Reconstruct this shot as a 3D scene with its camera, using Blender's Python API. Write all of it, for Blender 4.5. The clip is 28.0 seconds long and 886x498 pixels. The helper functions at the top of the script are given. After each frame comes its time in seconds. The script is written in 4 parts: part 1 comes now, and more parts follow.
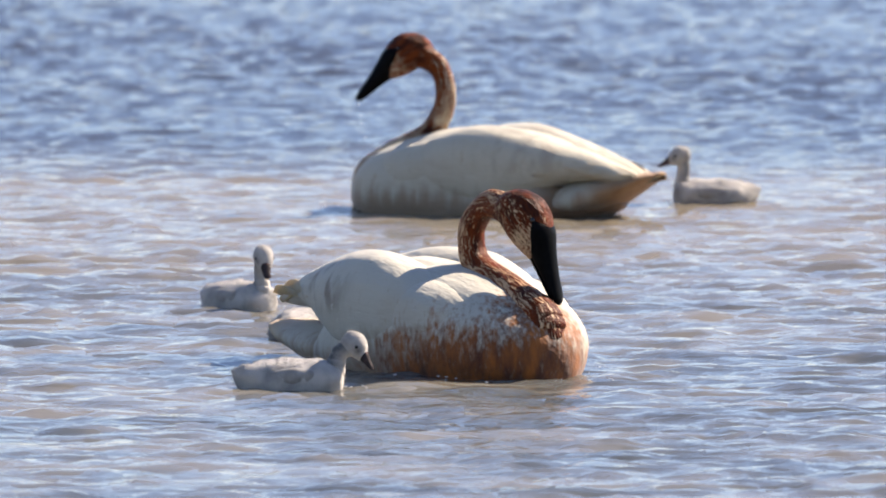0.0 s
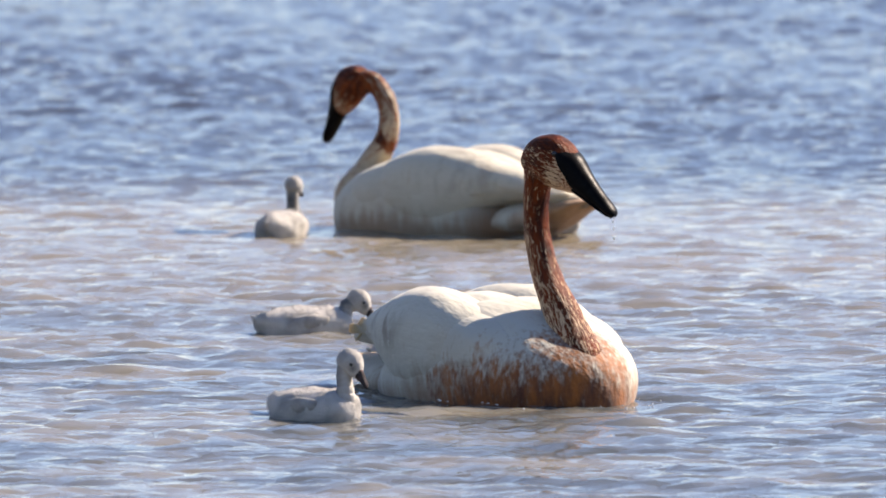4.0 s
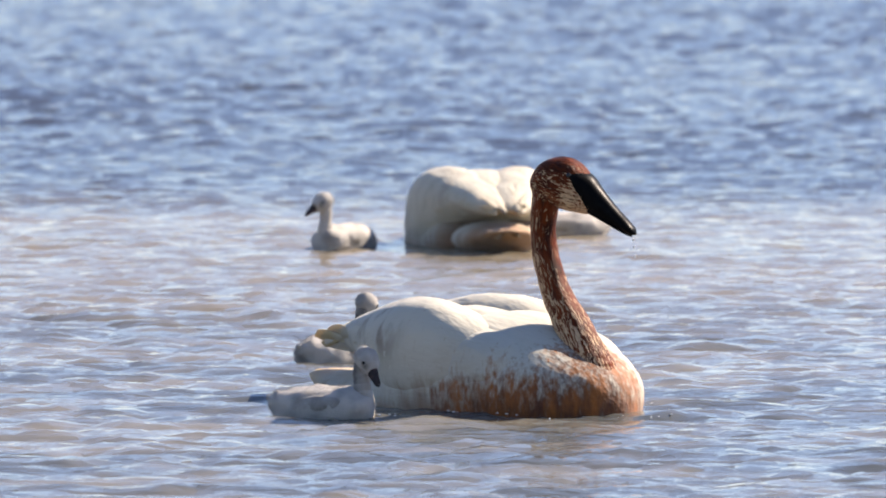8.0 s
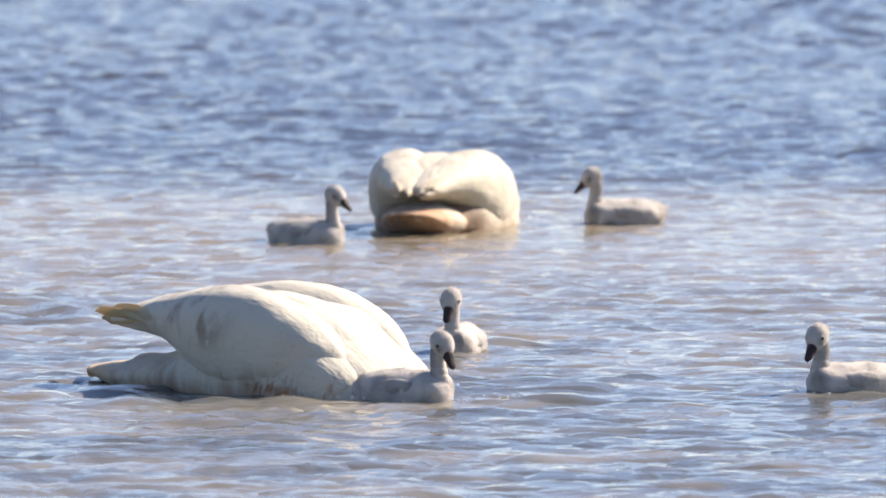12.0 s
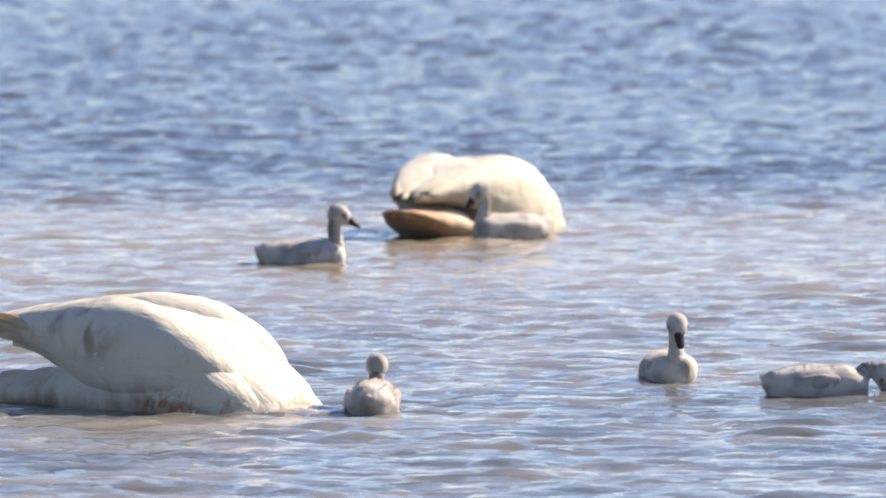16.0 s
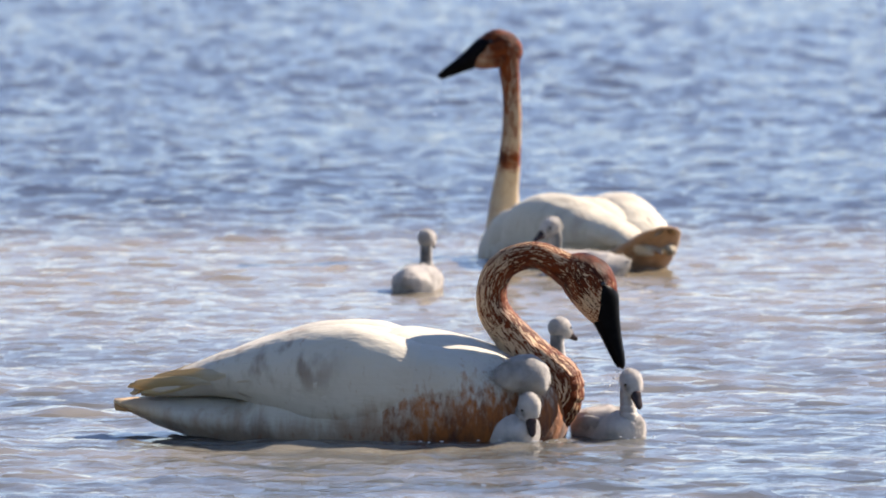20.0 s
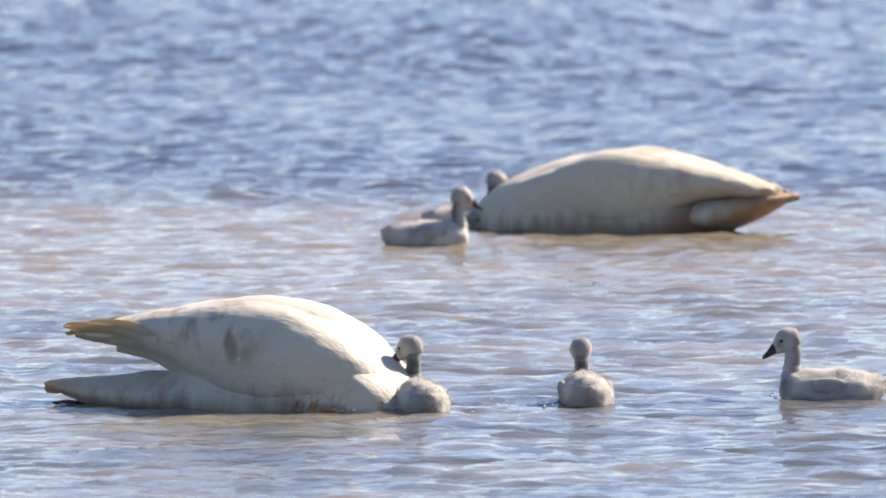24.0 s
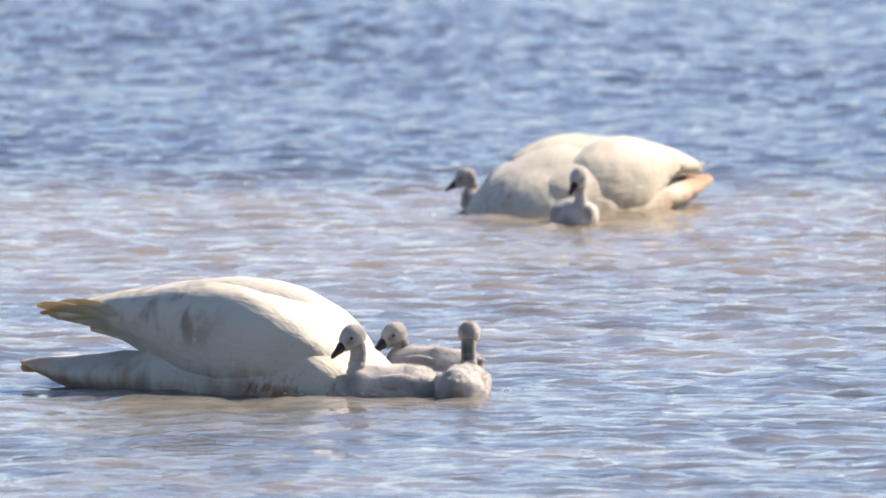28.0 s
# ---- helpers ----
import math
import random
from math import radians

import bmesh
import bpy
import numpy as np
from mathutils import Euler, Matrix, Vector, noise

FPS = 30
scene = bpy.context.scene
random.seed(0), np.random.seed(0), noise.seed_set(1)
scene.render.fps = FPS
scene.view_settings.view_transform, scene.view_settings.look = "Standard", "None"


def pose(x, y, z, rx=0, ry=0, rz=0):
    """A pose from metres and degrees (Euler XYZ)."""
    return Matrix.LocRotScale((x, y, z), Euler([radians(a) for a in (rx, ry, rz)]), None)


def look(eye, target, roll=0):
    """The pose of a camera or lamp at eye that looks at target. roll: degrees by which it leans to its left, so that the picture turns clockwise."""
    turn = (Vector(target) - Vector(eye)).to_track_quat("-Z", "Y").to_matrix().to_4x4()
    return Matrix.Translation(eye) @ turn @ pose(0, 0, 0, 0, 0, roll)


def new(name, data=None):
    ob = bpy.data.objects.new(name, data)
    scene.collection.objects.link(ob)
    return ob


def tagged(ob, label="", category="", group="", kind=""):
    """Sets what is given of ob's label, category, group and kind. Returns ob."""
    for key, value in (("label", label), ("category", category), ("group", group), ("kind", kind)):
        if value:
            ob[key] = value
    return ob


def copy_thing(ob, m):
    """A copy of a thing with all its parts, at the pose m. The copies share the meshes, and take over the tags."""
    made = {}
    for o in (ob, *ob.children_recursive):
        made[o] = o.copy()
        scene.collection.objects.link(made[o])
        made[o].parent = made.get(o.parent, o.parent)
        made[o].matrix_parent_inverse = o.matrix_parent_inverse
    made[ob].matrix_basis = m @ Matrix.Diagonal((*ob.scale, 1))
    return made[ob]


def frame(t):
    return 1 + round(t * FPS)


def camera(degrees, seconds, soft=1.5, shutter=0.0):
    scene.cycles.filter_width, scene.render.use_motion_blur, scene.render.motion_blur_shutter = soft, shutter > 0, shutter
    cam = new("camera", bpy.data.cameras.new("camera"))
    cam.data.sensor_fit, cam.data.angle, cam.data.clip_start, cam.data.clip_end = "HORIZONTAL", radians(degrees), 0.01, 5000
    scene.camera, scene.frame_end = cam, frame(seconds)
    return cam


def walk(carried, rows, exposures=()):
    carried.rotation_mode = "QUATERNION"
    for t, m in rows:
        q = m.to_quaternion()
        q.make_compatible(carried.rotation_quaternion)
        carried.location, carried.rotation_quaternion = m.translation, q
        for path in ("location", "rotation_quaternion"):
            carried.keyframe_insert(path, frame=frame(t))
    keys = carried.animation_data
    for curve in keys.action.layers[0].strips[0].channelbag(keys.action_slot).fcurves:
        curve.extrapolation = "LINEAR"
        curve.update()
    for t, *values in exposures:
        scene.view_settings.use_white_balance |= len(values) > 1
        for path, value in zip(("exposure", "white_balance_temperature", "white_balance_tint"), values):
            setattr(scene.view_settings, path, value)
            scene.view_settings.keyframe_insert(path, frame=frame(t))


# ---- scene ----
# ---- camera: a long lens on a stand at the shore, slowly tilted by hand ----
cam = camera(4.4884, 28.0, soft=1.95)
cam.data.dof.use_dof = True
cam.data.dof.focus_distance = 20.2
cam.data.dof.aperture_fstop = 13.5
walk(cam, [
    (0, pose(0, 0, 1.455, 86.5064, 0, 0.0000)), (0.5, pose(0, 0, 1.455, 86.5492, 0, 0.0000)), (1, pose(0, 0, 1.455, 86.6806, 0, 0.0000)),
    (1.5, pose(0, 0, 1.455, 86.6520, 0, 0.0000)), (2, pose(0, 0, 1.455, 86.6292, 0, 0.0000)), (2.5, pose(0, 0, 1.455, 86.6406, 0, 0.0000)),
    (3, pose(0, 0, 1.455, 86.7634, 0, 0.0000)), (3.5, pose(0, 0, 1.455, 86.6406, 0, 0.0000)), (5.5, pose(0, 0, 1.455, 86.6406, 0, 0.0000)),
    (6, pose(0, 0, 1.455, 86.6920, 0, 0.0000)), (6.5, pose(0, 0, 1.455, 86.7091, 0, 0.0000)), (7, pose(0, 0, 1.455, 86.7548, 0, 0.0000)),
    (7.5, pose(0, 0, 1.455, 86.7377, 0, 0.0000)), (8, pose(0, 0, 1.455, 86.6920, 0, 0.0000)), (8.5, pose(0, 0, 1.455, 86.6577, 0, 0.0000)),
    (9, pose(0, 0, 1.455, 86.6120, 0, 0.0000)), (9.5, pose(0, 0, 1.455, 86.6349, 0, 0.0000)), (10, pose(0, 0, 1.455, 86.6292, 0, 0.0000)),
    (10.5, pose(0, 0, 1.455, 86.6406, 0, 0.0000)), (11, pose(0, 0, 1.455, 86.6920, 0, 0.0000)), (11.5, pose(0, 0, 1.455, 86.6463, 0, 0.0000)),
    (12, pose(0, 0, 1.455, 86.6063, 0, 0.0000)), (12.5, pose(0, 0, 1.455, 86.5664, 0, 0.0000)), (13, pose(0, 0, 1.455, 86.6634, 0, 0.0000)),
    (13.5, pose(0, 0, 1.455, 86.6577, 0, 0.0000)), (15.5, pose(0, 0, 1.455, 86.5835, 0, 0.0000)), (16, pose(0, 0, 1.455, 86.6777, 0, 0.0000)),
    (16.5, pose(0, 0, 1.455, 86.7719, 0, 0.0000)), (17, pose(0, 0, 1.455, 86.8348, 0, 0.0000)), (17.5, pose(0, 0, 1.455, 86.8176, 0, 0.0000)),
    (18, pose(0, 0, 1.455, 86.7434, 0, 0.0000)), (18.5, pose(0, 0, 1.455, 86.7405, 0, 0.0000)), (19, pose(0, 0, 1.455, 86.7634, 0, 0.0000)),
    (19.5, pose(0, 0, 1.455, 86.7948, 0, 0.0000)), (20, pose(0, 0, 1.455, 86.8205, 0, 0.0000)), (20.5, pose(0, 0, 1.455, 86.7891, 0, 0.0000)),
    (21, pose(0, 0, 1.455, 86.7205, 0, 0.0000)), (21.5, pose(0, 0, 1.455, 86.7091, 0, 0.0000)), (23.5, pose(0, 0, 1.455, 86.7034, 0, 0.0000)),
    (24, pose(0, 0, 1.455, 86.6634, 0, 0.0000)), (24.5, pose(0, 0, 1.455, 86.6863, 0, 0.0000)), (25, pose(0, 0, 1.455, 86.6720, 0, 0.0000)),
    (25.5, pose(0, 0, 1.455, 86.6577, 0, -0.0430)), (26, pose(0, 0, 1.455, 86.5321, 0, -0.0859)), (26.5, pose(0, 0, 1.455, 86.5435, 0, -0.0286)),
    (27, pose(0, 0, 1.455, 86.5835, 0, 0.0286)), (27.5, pose(0, 0, 1.455, 86.5692, 0, 0.0143)), (28, pose(0, 0, 1.455, 86.5864, 0, 0.0000)),
], [(0, 1.43, 6400, 24), (28, 1.43, 6400, 24)])

# ---- light ----
SUN_AZ, SUN_EL = 58.0, 38.0
world = bpy.data.worlds.new("world")
scene.world = world
world.use_nodes = True
wn = world.node_tree.nodes
sky = wn.new("ShaderNodeTexSky")
sky.sky_type = "NISHITA"
sky.sun_disc = False
sky.sun_elevation, sky.sun_rotation = radians(SUN_EL), radians(SUN_AZ)
sky.air_density, sky.dust_density, sky.ozone_density = 1.0, 0.1, 3.0
wn["Background"].inputs["Strength"].default_value = 0.0705
world.node_tree.links.new(sky.outputs[0], wn["Background"].inputs["Color"])

sun = new("sun", bpy.data.lights.new("sun", "SUN"))
sun.data.energy, sun.data.angle, sun.data.color = 5.0, radians(0.5), (1.0, 0.90, 0.68)
to_sun = Vector((math.sin(radians(SUN_AZ)) * math.cos(radians(SUN_EL)),
                 math.cos(radians(SUN_AZ)) * math.cos(radians(SUN_EL)), math.sin(radians(SUN_EL))))
sun.matrix_world = look(to_sun * 50, (0, 0, 0))


# ---- materials ----
class Nodes:
    """A short way to write a node tree."""

    def __init__(self, name):
        self.mat = bpy.data.materials.new(name)
        self.mat.use_nodes = True
        self.tree = self.mat.node_tree
        self.bsdf = self.tree.nodes["Principled BSDF"]
        self.out = self.tree.nodes["Material Output"]

    def put(self, socket, value):
        if hasattr(value, "is_linked"):
            self.tree.links.new(value, socket)
        elif isinstance(value, tuple) and len(value) == 3 and socket.type == "RGBA":
            socket.default_value = (*value, 1)
        else:
            socket.default_value = value

    def add(self, kind, *inputs, operation="", clamp=False, smooth=False, attribute=""):
        node = self.tree.nodes.new("ShaderNode" + kind)
        if operation:
            node.operation = operation
        if clamp:
            node.use_clamp = True
        if smooth:
            node.interpolation_type = "SMOOTHSTEP"
        if attribute:
            node.attribute_name = attribute
        for socket, value in zip(node.inputs, inputs):
            if value is not None:
                self.put(socket, value)
        return node

    def math(self, op, a, b=0.0, c=0.0, clamp=False):
        return self.add("Math", a, b, c, operation=op, clamp=clamp).outputs[0]

    def mix(self, f, a, b):
        node = self.tree.nodes.new("ShaderNodeMix")
        node.data_type = "RGBA"
        for socket, value in ((node.inputs[0], f), (node.inputs[6], a), (node.inputs[7], b)):
            self.put(socket, value)
        return node.outputs[2]

    def step(self, value, low, high, to_low=0.0, to_high=1.0):
        node = self.add("MapRange", value, low, high, to_low, to_high, smooth=True)
        return node.outputs[0]

    def noise(self, where, scale, detail=3.0, rough=0.5, stretch=(1, 1, 1), shift=(0, 0, 0)):
        m = self.add("Mapping", where)
        m.inputs["Location"].default_value = shift
        m.inputs["Scale"].default_value = stretch
        n = self.add("TexNoise", m.outputs[0])
        n.inputs["Scale"].default_value = scale
        n.inputs["Detail"].default_value = detail
        n.inputs["Roughness"].default_value = rough
        return n.outputs[0]

    def coord(self, which="Object"):
        return self.add("TexCoord").outputs[which]

    def xyz(self, v):
        return self.add("SeparateXYZ", v).outputs

    def bump(self, height, strength, distance, normal=None):
        node = self.add("Bump")
        node.inputs["Strength"].default_value = strength
        node.inputs["Distance"].default_value = distance
        self.put(node.inputs["Height"], height)
        if normal is not None:
            self.put(node.inputs["Normal"], normal)
        return node.outputs[0]

    def surface(self, **values):
        for key, value in values.items():
            self.put(self.bsdf.inputs[key.replace("_", " ")], value)
        return self.mat

    def thin(self, colour, part):
        """Lets a part of the light pass through, as vanes and down do."""
        tr = self.add("BsdfTranslucent", colour)
        mixed = self.add("MixShader", part, self.bsdf.outputs[0], tr.outputs[0])
        self.tree.links.new(mixed.outputs[0], self.out.inputs[0])


def water_material():
    n = Nodes("water")
    where = n.add("NewGeometry").outputs["Position"]
    x, y, z = n.xyz(where)
    patch = n.noise(where, 0.35, 3.0, 0.55, (0.5, 1, 1))
    deep = n.step(n.math("ADD", y, n.math("MULTIPLY", patch, 2.6)), 27.4, 29.6)
    silt = n.noise(where, 1.6, 4.0, 0.6, (0.35, 1, 1))
    # finer patches paint in the browner wave faces that mirror less sky
    wave_faces = n.noise(where, 5.5, 3.0, 0.6, (0.55, 0.8, 1))
    mud = n.mix(n.step(n.math("ADD", n.math("MULTIPLY", silt, 0.6), n.math("MULTIPLY", wave_faces, 0.6)), 0.50, 0.74), (0.072, 0.079, 0.079), (0.168, 0.155, 0.124))
    shoal = n.math("MULTIPLY", n.step(n.math("ADD", y, n.math("MULTIPLY", silt, 2.4)), 21.8, 26.0), 0.55)
    mud = n.mix(shoal, mud, (0.225, 0.180, 0.108))
    colour = n.mix(deep, mud, (0.032, 0.034, 0.040))
    local = n.coord()
    fine = n.math("MULTIPLY", n.noise(local, 32.0, 3.0, 0.6, (0.35, 1, 1)), n.math("MULTIPLY_ADD", deep, 0.5, 1.0))
    small = n.noise(local, 8.0, 2.0, 0.5, (0.4, 1, 1))
    relief = n.bump(fine, 0.6, 0.009, n.bump(small, 0.55, 0.03))
    return n.surface(Base_Color=colour, Roughness=0.07, IOR=1.333, Normal=relief)


def plumage(name, stain, breast, tip, tip_from, tip_tone, cream, mottle=0.4, flank=0.0):
    """White feathers with a rust stain along the waterline and on the breast."""
    n = Nodes(name)
    where = n.coord()
    x, y, z = n.xyz(where)
    streak = n.noise(where, 26.0, 4.0, 0.65, (1.2, 1.2, 0.35))
    cloud = n.noise(where, 7.0, 3.0, 0.5)
    line = n.math("ADD", z, n.math("MULTIPLY", n.math("SUBTRACT", cloud, 0.5), 0.08))
    # the stain line sinks on the left: sun glare there is put into the colour
    low = n.math("SUBTRACT", n.math("SUBTRACT", n.step(x, -0.10, 0.22, 0.012, breast), n.step(y, 0.0, 0.12, 0.0, 0.09)), line)
    front = n.step(x, -0.28, 0.08, 0.2, 1.0)
    amount = n.math("MULTIPLY", n.math("MULTIPLY", n.step(low, -0.05, 0.11), front), stain)
    # the stain is strongest where the neck rises from the breast
    root = n.add("VectorMath", where, (0.26, -0.01, 0.085), operation="DISTANCE").outputs["Value"]
    amount = n.math("MAXIMUM", amount, n.math("MULTIPLY", n.step(root, 0.150, 0.04), stain * stain * 0.75))
    if flank:
        # the flank under the folded wing is stained too
        under = n.math("SUBTRACT", n.math("ADD", n.math("MULTIPLY", x, 0.25), 0.098), line)
        under = n.math("MULTIPLY", n.step(under, -0.025, 0.05), n.math("MULTIPLY", n.step(x, -0.14, 0.03), n.step(x, 0.20, 0.12)))
        amount = n.math("MAXIMUM", amount, n.math("MULTIPLY", n.math("MULTIPLY", under, n.step(y, -0.05, -0.10)), flank))
    flecks = n.noise(where, 110.0, 4.0, 0.6, (1, 1, 0.45))
    broken = n.math("ADD", n.math("MULTIPLY", n.math("SUBTRACT", flecks, 0.5), 1.7), n.math("MULTIPLY", n.math("SUBTRACT", streak, 0.5), 0.9))
    rust = n.step(n.math("ADD", amount, broken), 0.12, 0.92)
    side = n.noise(where, 30.0, 3.0, 0.6, (1.4, 1.4, 0.12))
    edge = n.math("SUBTRACT", n.math("ADD", z, n.math("MULTIPLY", n.math("SUBTRACT", side, 0.5), 0.11)), n.step(x, -0.18, 0.06, 0.0, 0.025 * stain))
    grime = n.step(edge, 0.066, 0.006, 0.0, 0.66)
    dirty = n.math("MULTIPLY", n.step(cloud, 0.52, 0.72), 0.35)
    white = n.mix(dirty, cream, (0.38, 0.315, 0.225))
    # brown-grey mottling on the rear wing: shade of feather folds painted in
    crease = n.noise(where, 17.0, 3.0, 0.5, (1.5, 1.0, 0.7), (3, 1, 7))
    fold_shade = n.math("MULTIPLY", n.math("MULTIPLY", n.step(crease, 0.46, 0.68), n.math("MULTIPLY", n.step(x, -0.04, -0.16), n.step(x, -0.42, -0.30))), n.step(z, 0.07, 0.13, 0.0, mottle))
    white = n.mix(fold_shade, white, (0.19, 0.15, 0.11))
    ends = n.step(n.math("ADD", x, n.math("MULTIPLY", n.math("SUBTRACT", cloud, 0.5), 0.1)), tip_from, tip_from - 0.12, 0.0, tip)
    white = n.mix(ends, white, tip_tone)
    white = n.mix(grime, white, (0.20, 0.095, 0.035))
    tone = n.mix(n.step(streak, 0.3, 0.7), (0.060, 0.013, 0.001), (0.270, 0.078, 0.002))
    spot = n.add("VectorMath", where, (-0.235, -0.10, 0.002), operation="DISTANCE").outputs["Value"]
    spot = n.math("MULTIPLY", n.step(n.math("ADD", spot, n.math("MULTIPLY", crease, 0.12)), 0.125, 0.075), stain * 0.5)
    white = n.mix(spot, white, (0.045, 0.018, 0.008))
    colour = n.mix(rust, white, tone)
    barbs = n.noise(where, 95.0, 2.0, 0.6, (0.25, 1, 1))
    tufts = n.noise(where, 24.0, 3.0, 0.6, (0.5, 1, 1))
    scales = n.add("TexVoronoi", n.add("Mapping", where).outputs[0])
    scales.inputs["Scale"].default_value = 26.0
    scales.inputs["Randomness"].default_value = 0.8
    scales.inputs[0].links[0].from_node.inputs["Scale"].default_value = (0.55, 1.0, 1.0)
    relief = n.bump(barbs, 0.30, 0.004, n.bump(tufts, 0.32, 0.014, n.bump(scales.outputs["Distance"], 0.14, -0.010)))
    n.surface(Base_Color=colour, Roughness=0.75, Normal=relief, Sheen_Weight=0.15)
    n.thin(colour, 0.06)
    return n.mat


def vane_material(name, pale, dark, amount, clear=0.18):
    """Single feathers: pale vane, each a little different."""
    n = Nodes(name)
    where = n.coord()
    chance = n.add("ObjectInfo").outputs["Random"]
    x, y, z = n.xyz(where)
    barb = n.noise(where, 160.0, 2.0, 0.6, (0.35, 1, 1))
    edge = n.math("MULTIPLY", n.step(n.math("ADD", x, n.math("MULTIPLY", barb, 0.02)), -0.02, -0.06), amount)
    colour = n.mix(n.math("MULTIPLY", chance, 0.30), pale, (0.46, 0.40, 0.31))
    colour = n.mix(edge, colour, dark)
    n.surface(Base_Color=colour, Roughness=0.7, Normal=n.bump(barb, 0.35, 0.002), Sheen_Weight=0.1)
    n.thin(colour, clear)
    return n.mat


def neck_material(name, pale, rust, deep):
    """Wet, stained neck feathers in fine streaks; how far stained is set on the mesh."""
    n = Nodes(name)
    where = n.add("Attribute", attribute="along").outputs["Vector"]
    amount = n.add("Attribute", attribute="rust").outputs["Fac"]
    bend = n.add("VectorMath", where, n.math("MULTIPLY", n.noise(where, 40.0, 2.0), 0.012), operation="ADD").outputs[0]
    streak = n.noise(bend, 390.0, 3.0, 0.6, (1, 1, 0.09))
    wide = n.noise(where, 55.0, 3.0, 0.55, (1, 1, 0.35))
    cover = n.step(n.math("SUBTRACT", streak, n.math("MULTIPLY_ADD", amount, -0.40, 0.70)), -0.025, 0.035)
    tone = n.mix(n.step(n.math("ADD", wide, n.math("MULTIPLY", n.math("SUBTRACT", streak, 0.5), 0.6)), n.step(amount, 0.85, 1.12, 0.22, 0.36), n.step(amount, 0.85, 1.12, 0.72, 0.86)), deep, rust)
    colour = n.mix(cover, pale, tone)
    relief = n.bump(streak, 0.8, 0.006, n.bump(wide, 0.5, 0.012))
    n.surface(Base_Color=colour, Roughness=0.5, Specular_IOR_Level=0.10, Normal=relief)
    return n.mat


def bill_material(name, base, tip, rough):
    n = Nodes(name)
    where = n.coord()
    wear = n.noise(where, 70.0, 4.0, 0.6)
    colour = n.mix(n.step(wear, 0.45, 0.75), base, tip)
    return n.surface(Base_Color=colour, Roughness=n.math("MULTIPLY_ADD", wear, 0.25, rough), Specular_IOR_Level=0.03, Normal=n.bump(wear, 0.25, 0.003))


def down_material(name, pale, dark):
    """Grey-white down, darker on the nape by short pile and painted-in shade."""
    n = Nodes(name)
    where = n.coord()
    amount = n.add("Attribute", attribute="rust").outputs["Fac"]
    fluff = n.noise(where, 110.0, 4.0, 0.65)
    cloud = n.noise(where, 40.0, 3.0, 0.5)
    f = n.math("ADD", amount, n.math("MULTIPLY", n.math("SUBTRACT", cloud, 0.45), 0.9), clamp=True)
    colour = n.mix(f, pale, dark)
    n.surface(Base_Color=colour, Roughness=0.9, Normal=n.bump(fluff, 0.6, 0.004), Sheen_Weight=0.25)
    n.thin(colour, 0.12)
    return n.mat


def plain(name, colour, rough, scale=60.0):
    n = Nodes(name)
    grain = n.noise(n.coord(), scale, 3.0, 0.6)
    dark = tuple(c * 0.7 for c in colour)
    return n.surface(Base_Color=n.mix(grain, dark, colour), Roughness=rough, Normal=n.bump(grain, 0.2, 0.003))


WATER = water_material()
NEAR_WHITE = plumage("near_plumage", 1.0, 0.135, 0.75, -0.37, (0.44, 0.25, 0.07), (0.445, 0.425, 0.345), 0.9)
NEAR_FLANK = plumage("near_flank_plumage", 1.0, 0.135, 0.75, -0.37, (0.44, 0.25, 0.07), (0.445, 0.425, 0.345), 0.9, 0.55)
FAR_WHITE = plumage("far_plumage", 0.55, 0.05, 0.35, -0.36, (0.30, 0.165, 0.05), (0.445, 0.415, 0.320))
FAR_TAIL = plumage("far_tail_plumage", 0.3, 0.03, 0.78, -0.29, (0.26, 0.105, 0.014), (0.445, 0.41, 0.31))
# dark brown rear: stain, and the shade under the wings painted in
FAR_SHADED_RUMP = plumage("far_shaded_rump_plumage", 0.55, 0.05, 0.92, -0.15, (0.095, 0.045, 0.013), (0.445, 0.415, 0.320))
NEAR_TIP = vane_material("near_flight_feather", (0.46, 0.41, 0.28), (0.44, 0.31, 0.11), 0.6, 0.38)
NEAR_TAIL_VANE = vane_material("near_tail_feather", (0.43, 0.31, 0.15), (0.42, 0.20, 0.04), 0.8)
NEAR_VANE = vane_material("near_feather", (0.445, 0.425, 0.345), (0.40, 0.30, 0.15), 0.45)
FAR_VANE = vane_material("far_feather", (0.445, 0.415, 0.320), (0.38, 0.27, 0.14), 0.25)
FAR_TAIL_VANE = vane_material("far_tail_feather", (0.47, 0.40, 0.27), (0.33, 0.20, 0.07), 0.7)
NEAR_NECK = neck_material("near_neck_feathers", (0.56, 0.37, 0.21), (0.155, 0.029, 0.004), (0.026, 0.005, 0.002))
FAR_NECK = neck_material("far_neck_feathers", (0.47, 0.38, 0.255), (0.20, 0.042, 0.005), (0.034, 0.006, 0.002))
BLACK_BILL = bill_material("black_bill", (0.003, 0.003, 0.0033), (0.006, 0.006, 0.0065), 0.24)
GREY_BILL = bill_material("grey_pink_bill", (0.035, 0.030, 0.031), (0.13, 0.075, 0.068), 0.35)
EYE = plain("dark_eye", (0.012, 0.01, 0.009), 0.08)
DOWN = down_material("down", (0.470, 0.440, 0.395), (0.044, 0.047, 0.047))
FOOT = plain("orange_foot_skin", (0.50, 0.17, 0.09), 0.45)


FOAM = plain("foam", (0.75, 0.76, 0.75), 0.3)


